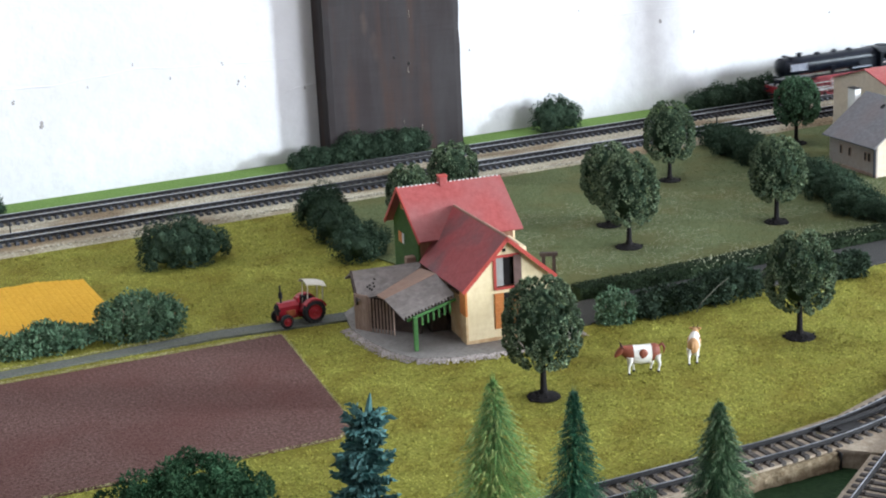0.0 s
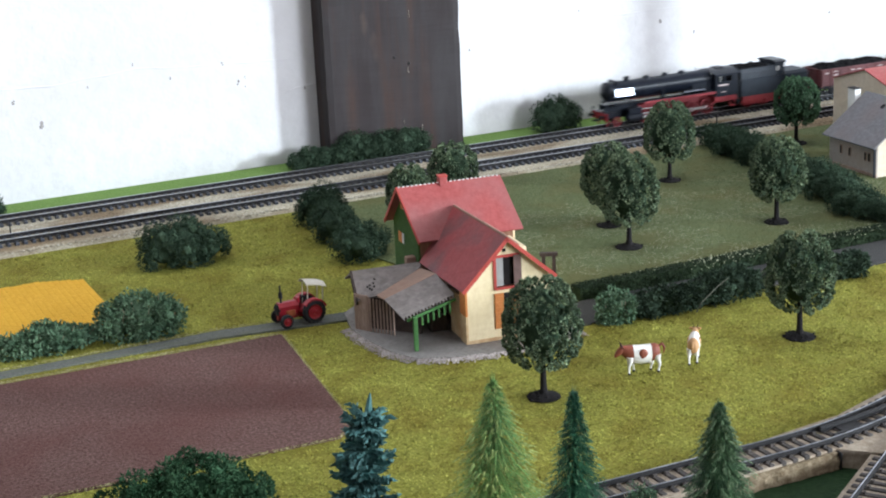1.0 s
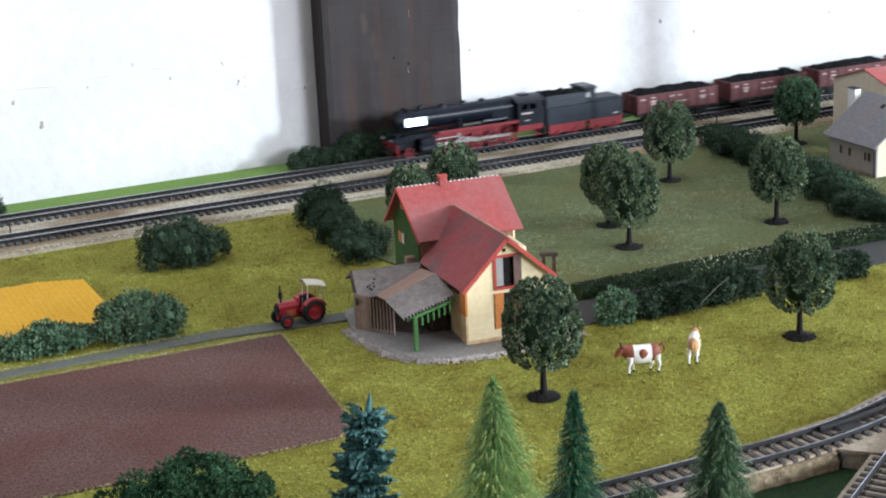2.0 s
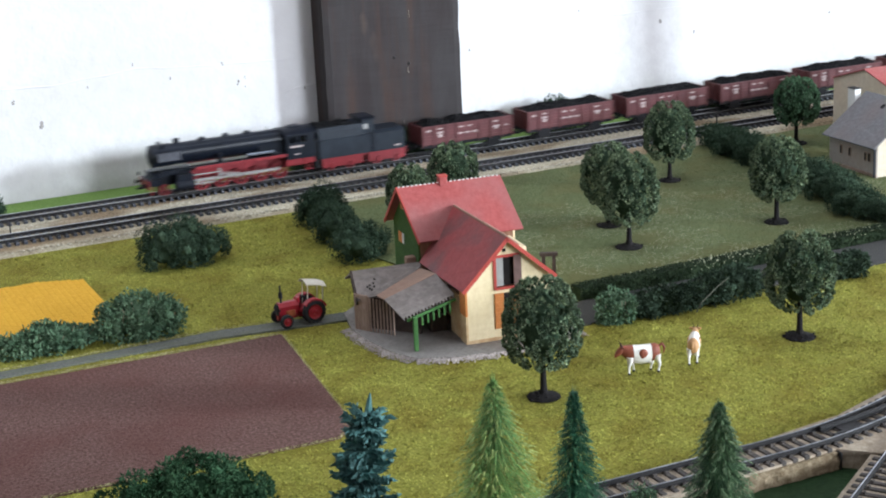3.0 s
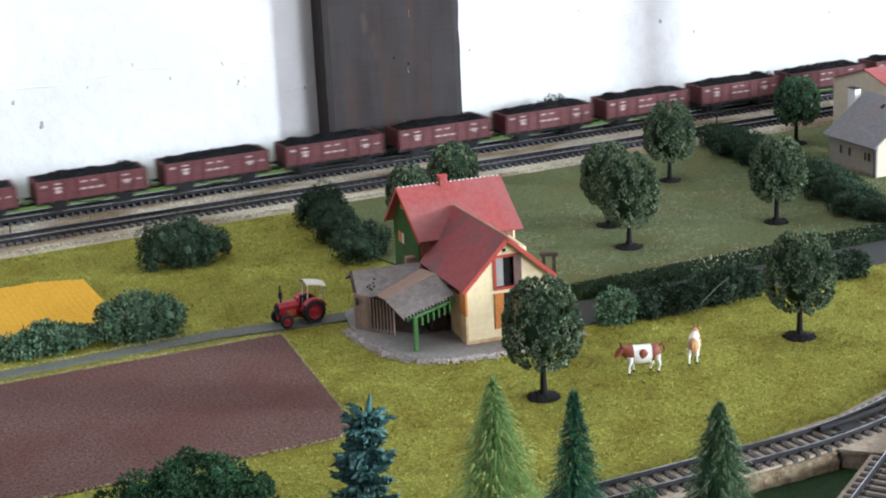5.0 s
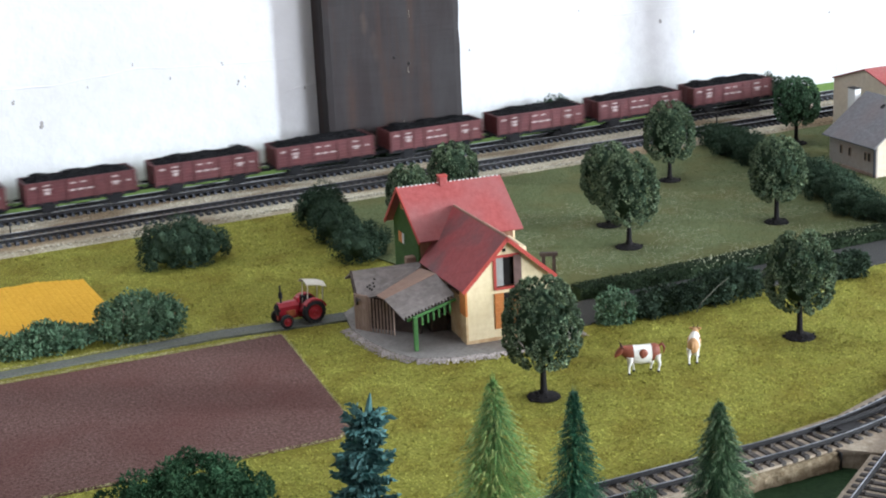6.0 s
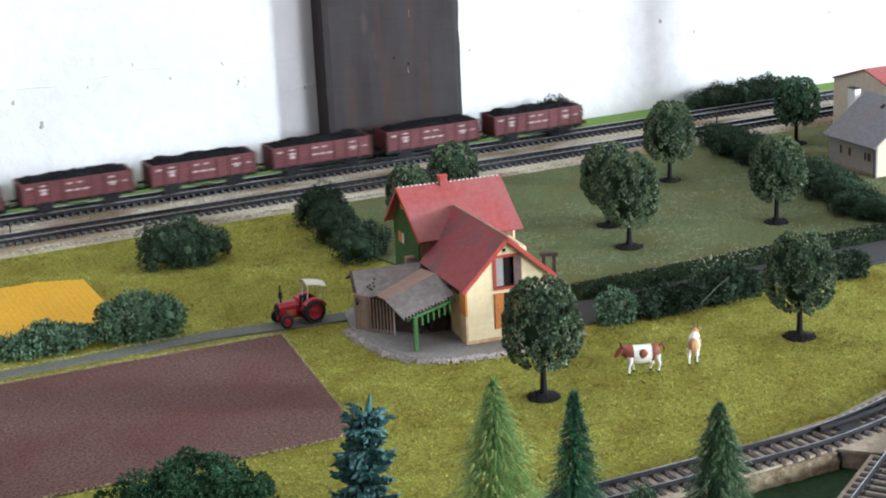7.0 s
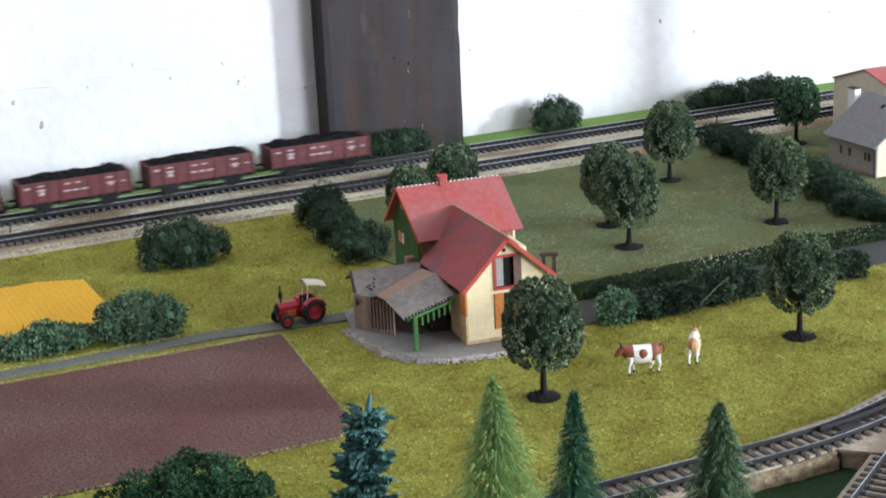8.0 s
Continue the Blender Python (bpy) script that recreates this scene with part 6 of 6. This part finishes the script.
part("footplate", Shape().box(-0.0335, -0.0215, -0.0140, 0.0140, 0.0150, 0.0160), M_LBLACK, L)
bb = part("buffer_beam", Shape().box(-0.0338, -0.0326, -0.0152, 0.0152, 0.0085, 0.0158, 0.0003), M_LRED, L, "red buffer beam")
buffers(L, -0.0338, -1, M_UNDER)
part("coupling", Shape().box(-0.0410, -0.0330, -0.0020, 0.0020, 0.0070, 0.0085), M_UNDER, L)
part("rail_guard", Shape().box(-0.0300, -0.0292, -0.0095, -0.0075, 0.0015, 0.0085).box(-0.0300, -0.0292, 0.0075, 0.0095, 0.0015, 0.0085), M_LRED, L)
ROLL.append((wheelset(L, -0.0175, 0.0049, M_LRED, 9), 0.0049, -0.0175, X0))
R_D, CRANK = 0.0078, 0.0036
AX = [0.0180 + 0.0190 * i for i in range(5)]
for x in AX:
    ROLL.append((wheelset(L, x, R_D, M_LRED, 12, weight=True), R_D, x, X0))
for s in (-1, 1):
    y = s * 0.0112
    rod = Shape().box(-0.0400, 0.0400, -0.0005, 0.0005, -0.0011, 0.0011, 0.0002)
    for x in AX:
        rod.cyl((x - 0.056, -0.0007, 0), (x - 0.056, 0.0007, 0), 0.0016, n=12)
    RODS.append((part("coupling_rod", rod, M_STEEL, L, "bright steel coupling rod", m=pose(0.056, y, R_D)), 0.056, y))
    crod = Shape().prism([(-0.0300, -0.0005, 0.0005), (-0.0300, -0.0005, 0.0018), (0.0, -0.0005, 0.0010), (0.0, -0.0005, -0.0010)], (0, 0.0010, 0)).cyl((0, -0.0008, 0), (0, 0.0008, 0), 0.0018, n=12)
    ecc = Shape().prism([(-0.0240, -0.0004, 0.0040), (-0.0240, -0.0004, 0.0052), (0.0020, -0.0004, 0.0012), (0.0020, -0.0004, -0.0004)], (0, 0.0008, 0))
    RODS.append((part("eccentric_rod", ecc, M_STEEL, L, "bright steel eccentric rod", m=pose(0.062, s * 0.0146, R_D + 0.001)), 0.062, s * 0.0146))
    part("valve_link", Shape().prism([(0.0330, s * 0.0140, 0.0115), (0.0345, s * 0.0140, 0.0150), (0.0330, s * 0.0140, 0.0195), (0.0350, s * 0.0140, 0.0195), (0.0366, s * 0.0140, 0.0150), (0.0350, s * 0.0140, 0.0115)], (0, s * 0.0008, 0)).box(0.0090, 0.0340, s * 0.0144 - 0.0004, s * 0.0144 + 0.0004, 0.0156, 0.0166), M_STEEL, L, "bright valve link and rod")
    RODS.append((part("connecting_rod", crod, M_STEEL, L, "bright steel connecting rod", m=pose(0.056, s * 0.0132, R_D)), 0.056, s * 0.0132))

part("drawbar_plate", Shape().box(0.1285, 0.1330, -0.0145, 0.0145, 0.0060, 0.0330, 0.0004), M_UNDER, L, "dark cab rear and footplate")
# tender with a cabin
TX = 0.177
tender = thing("tender", "blue-black tender with a guard's cabin and a red frame", "tender", pose(X0 + TX, 0, RAIL))
part("frame", Shape().box(-0.0410, 0.0010, -0.0146, -0.0128, 0.0042, 0.0135).box(0.0060, 0.0450, -0.0146, -0.0128, 0.0042, 0.0135).box(-0.0410, 0.0010, 0.0128, 0.0146, 0.0042, 0.0135).box(0.0060, 0.0450, 0.0128, 0.0146, 0.0042, 0.0135).box(-0.0410, 0.0450, -0.0128, 0.0128, 0.0110, 0.0135), M_LRED, tender, "red tender frame")
part("tank", Shape().box(-0.0450, 0.0450, -0.0165, 0.0165, 0.0136, 0.0318, 0.0010), M_TBLACK, tender, "blue-black riveted water tank")
part("tank_top", Shape().prism([(0.0140, -0.0160, 0.0316), (0.0140, -0.0120, 0.0338), (0.0140, 0.0120, 0.0338), (0.0140, 0.0160, 0.0316)], (0.0305, 0, 0)), M_TBLACK, tender)
part("bunker", Shape().prism([(-0.0440, -0.0162, 0.0317), (-0.0440, -0.0156, 0.0385), (-0.0440, -0.0140, 0.0425), (-0.0440, 0.0140, 0.0425), (-0.0440, 0.0156, 0.0385), (-0.0440, 0.0162, 0.0317)], (0.0455, 0, 0)), M_TBLACK, tender, "sloping coal bunker sides")
cb = part("cabin", Shape().box(0.0015, 0.0140, -0.0145, 0.0145, 0.0317, 0.0452, 0.0004), M_TBLACK, tender, "small guard's cabin")
part("cabin_roof", Shape().prism([(0.0004, -0.0158, 0.0462), (0.0004, -0.0110, 0.0476), (0.0004, 0.0110, 0.0476), (0.0004, 0.0158, 0.0462), (0.0004, 0.0158, 0.0448), (0.0004, -0.0158, 0.0448)], (0.0146, 0, 0)), M_LBLACK, cb, "overhanging black cabin roof")
for s in (-1, 1):
    part("cabin_window", Shape().box(0.0030, 0.0072, s * 0.0146 - 0.0002, s * 0.0146 + 0.0002, 0.0365, 0.0412), M_CURTAIN, cb, "small pale cabin window")
    part("cabin_door", Shape().box(0.0092, 0.0130, s * 0.0166 - 0.0003, s * 0.0166 + 0.0003, 0.0140, 0.0330), M_LBLACK, tender, "black cabin door and ladder")
    part("data_bar", Shape().box(0.0340, 0.0395, s * 0.0166 - 0.0001, s * 0.0166 + 0.0001, 0.0165, 0.0178), M_MARK, tender, "small white data bar")
    for x in (-0.0310, -0.0110, 0.0170, 0.0370):
        part("axle_box", Shape().box(x - 0.0022, x + 0.0022, s * 0.0150 - 0.0008, s * 0.0150 + 0.0008, 0.0035, 0.0080, 0.0004), M_LRED, tender)
    part("lamp", Shape().lathe((0.0450, s * 0.0105, 0.0175), (1, 0, 0), [(0, 0.0012), (0.0004, 0.0016), (0.0020, 0.0016)], 12), M_LBLACK, tender)
random.seed(77)
cl = Shape().box(-0.0430, -0.0060, -0.0118, 0.0118, 0.0424, 0.0430)
for i in range(240):
    cl.ico((random.uniform(-0.042, -0.007), random.uniform(-0.0110, 0.0110), 0.0428 + random.uniform(0, 0.0010)), random.uniform(0.0008, 0.0017), 1, jit=0.3)
part("coal", cl, M_COAL, tender, "heaped black coal")
part("rear_beam", Shape().box(0.0450, 0.0462, -0.0152, 0.0152, 0.0085, 0.0145), M_LRED, tender)
buffers(tender, 0.0462, 1, M_UNDER)
part("coupling", Shape().box(0.0455, 0.0540, -0.0020, 0.0020, 0.0070, 0.0085), M_UNDER, tender)
for x in (-0.0310, -0.0110, 0.0170, 0.0370):
    ROLL.append((wheelset(tender, x, 0.0055, M_LRED, 10), 0.0055, x, X0 + TX))


def coal_wagon(seed, label, x):
    w = thing("coal_wagon", label, "goods wagon", pose(x, 0, RAIL), "coal wagons of the train")
    random.seed(seed)
    for s in (-1, 1):
        y = s * 0.0150
        prof = []
        for k in range(6):
            z = 0.0113 + k * 0.0030
            prof += [(0.0003, z), (0.0006, z + 0.0001), (0.0006, z + 0.0028), (0.0003, z + 0.0029)]
        prof += [(0.0009, 0.0293), (0.0009, 0.0298), (-0.0006, 0.0298), (-0.0006, 0.0113)]
        sd = Shape().prism([(-0.0503, y + s * u, z) for u, z in prof], (0.1006, 0, 0))
        side = part("side", sd, M_WAGON, w, "red-brown planked side")
        for x2 in (-0.0490, -0.0370, -0.0245, -0.0125, 0.0125, 0.0245, 0.0370, 0.0490):
            part("stanchion", Shape().box(x2 - 0.0007, x2 + 0.0007, y + s * 0.0009 - 0.0006, y + s * 0.0009 + 0.0006, 0.0100, 0.0292), M_WAGON, side)
        o = y + s * 0.0008
        mk = lambda n, xa, xb, za, zb: part(n, Shape().box(xa, xb, o - 0.00012, o + 0.00012, za, zb), M_MARK, side, "plain white lettering bar")
        for xa, xb, za, zb in ((-0.0335, -0.0275, 0.0215, 0.0235), (-0.0325, -0.0285, 0.0180, 0.0208), (-0.0450, -0.0405, 0.0245, 0.0262), (-0.0105, -0.0055, 0.0185, 0.0200), (-0.0030, 0.0020, 0.0185, 0.0200), (0.0045, 0.0100, 0.0185, 0.0200), (-0.0095, -0.0050, 0.0250, 0.0262), (0.0000, 0.0040, 0.0250, 0.0262),
                               (0.0275, 0.0350, 0.0205, 0.0220), (0.0295, 0.0330, 0.0185, 0.0203), (0.0280, 0.0335, 0.0255, 0.0268), (-0.0330, -0.0280, 0.0258, 0.0270), (0.0410, 0.0445, 0.0205, 0.0218)):
            mk("lettering", xa, xb, za, zb)
        part("solebar", Shape().box(-0.0500, 0.0500, s * 0.0128 - 0.0008, s * 0.0128 + 0.0008, 0.0080, 0.0112), M_UNDER, w)
        for x2 in (-0.0300, 0.0300):
            part("axle_guard", Shape().prism([(x2 - 0.0080, s * 0.0122, 0.0090), (x2 + 0.0080, s * 0.0122, 0.0090), (x2 + 0.0058, s * 0.0122, 0.0018), (x2 - 0.0058, s * 0.0122, 0.0018)], (0, s * 0.0014, 0)).box(x2 - 0.0075, x2 + 0.0075, s * 0.0136 - 0.0006, s * 0.0136 + 0.0006, 0.0072, 0.0086), M_UNDER, w, "dark axle guard with leaf spring")
        part("truss", Shape().cyl((-0.022, s * 0.0120, 0.0090), (-0.006, s * 0.0120, 0.0055), 0.0004, n=6).cyl((-0.006, s * 0.0120, 0.0055), (0.006, s * 0.0120, 0.0055), 0.0004, n=6).cyl((0.006, s * 0.0120, 0.0055), (0.022, s * 0.0120, 0.0090), 0.0004, n=6), M_UNDER, w)
    for s in (-1, 1):
        en = Shape().prism([(s * (0.0494 + u), -0.0144, z) for u, z in prof], (0, 0.0288, 0))
        for y in (-0.006, 0.006):
            part("end_post", Shape().box(s * 0.0505 - 0.0006, s * 0.0505 + 0.0006, y - 0.0008, y + 0.0008, 0.0100, 0.0292), M_WAGON, w)
        part("end", en, M_WAGON, w, "red-brown planked end")
        part("headstock", Shape().box(s * 0.0505 - 0.0007, s * 0.0505 + 0.0007, -0.0140, 0.0140, 0.0090, 0.0120), M_UNDER, w)
        buffers(w, s * 0.0512, s, M_UNDER, 0.0108)
        part("coupling", Shape().box(min(s * 0.050, s * 0.0590), max(s * 0.050, s * 0.0590), -0.0018, 0.0018, 0.0065, 0.0080), M_UNDER, w)
    part("floor", Shape().box(-0.0490, 0.0490, -0.0135, 0.0135, 0.0100, 0.0115), M_UNDER, w)
    cl = Shape()
    nx, ny = 40, 10
    vs = []
    ph = random.uniform(0, 50)
    for i in range(nx + 1):
        for j in range(ny + 1):
            u, v = -0.0488 + 0.0976 * i / nx, -0.0143 + 0.0286 * j / ny
            e = min(1, (0.0488 - abs(u)) / 0.010) * min(1, (0.0143 - abs(v)) / 0.007)
            vs.append((u, v, 0.0280 + 0.0056 * e * (0.8 + 0.45 * noise.noise(Vector((u * 50 + ph, v * 50, 0)))) + 0.0006 * noise.noise(Vector((u * 500, v * 500, ph)))))
    cl.add(vs, [(i * (ny + 1) + j, (i + 1) * (ny + 1) + j, (i + 1) * (ny + 1) + j + 1, i * (ny + 1) + j + 1) for i in range(nx) for j in range(ny)])
    for i in range(420):
        u, v = random.uniform(-0.047, 0.047), random.uniform(-0.0133, 0.0133)
        e = min(1, (0.0488 - abs(u)) / 0.010) * min(1, (0.0143 - abs(v)) / 0.007)
        cl.ico((u, v, 0.0280 + 0.0056 * e * (0.8 + 0.45 * noise.noise(Vector((u * 50 + ph, v * 50, 0))))), random.uniform(0.0006, 0.0016), 1, jit=0.3)
    part("coal_load", cl, M_COAL, w, "heaped black coal load")
    for x2 in (-0.0300, 0.0300):
        wheelset(w, x2, 0.0055, M_UNDER, 8)
    return w


PITCH, FIRST = 0.1169, 0.2905
WAGON_LABEL = "red-brown open goods wagon heaped with black coal"
kinds = [coal_wagon(200 + k, WAGON_LABEL, X0 + FIRST + PITCH * k) for k in range(3)]
wagons = kinds + [copy_thing(kinds[k % 3], pose(X0 + FIRST + PITCH * k, 0, RAIL)) for k in range(3, 10)]
for k, w in enumerate(wagons):
    for ob in w.children:
        if ob.name.split(".")[0] == "wheelset":
            ROLL.append((ob, 0.0055, ob.location.x, X0 + FIRST + PITCH * k))


def motions():
    """The train runs along the rear track; wheels turn and rods follow the cranks."""
    for ob, off in [(loco, 0.0), (tender, TX)] + [(w, FIRST + PITCH * k) for k, w in enumerate(wagons)]:
        walk(ob, [(t, pose(c + off, 0, RAIL)) for t, c in zip(TIMES, PLACES)])
    frames = [i / FPS for i in range(8 * FPS + 1)]
    run = np.interp(frames, TIMES, PLACES) - X0
    for ob, r, x, _ in ROLL:
        walk(ob, [(t, pose(x, 0, r, 0, math.degrees(d / r), 0)) for t, d in zip(frames, run)])
    for ob, x, y in RODS:
        walk(ob, [(t, pose(x + CRANK * math.cos(d / R_D), y, R_D - CRANK * math.sin(d / R_D))) for t, d in zip(frames, run)])


motions()
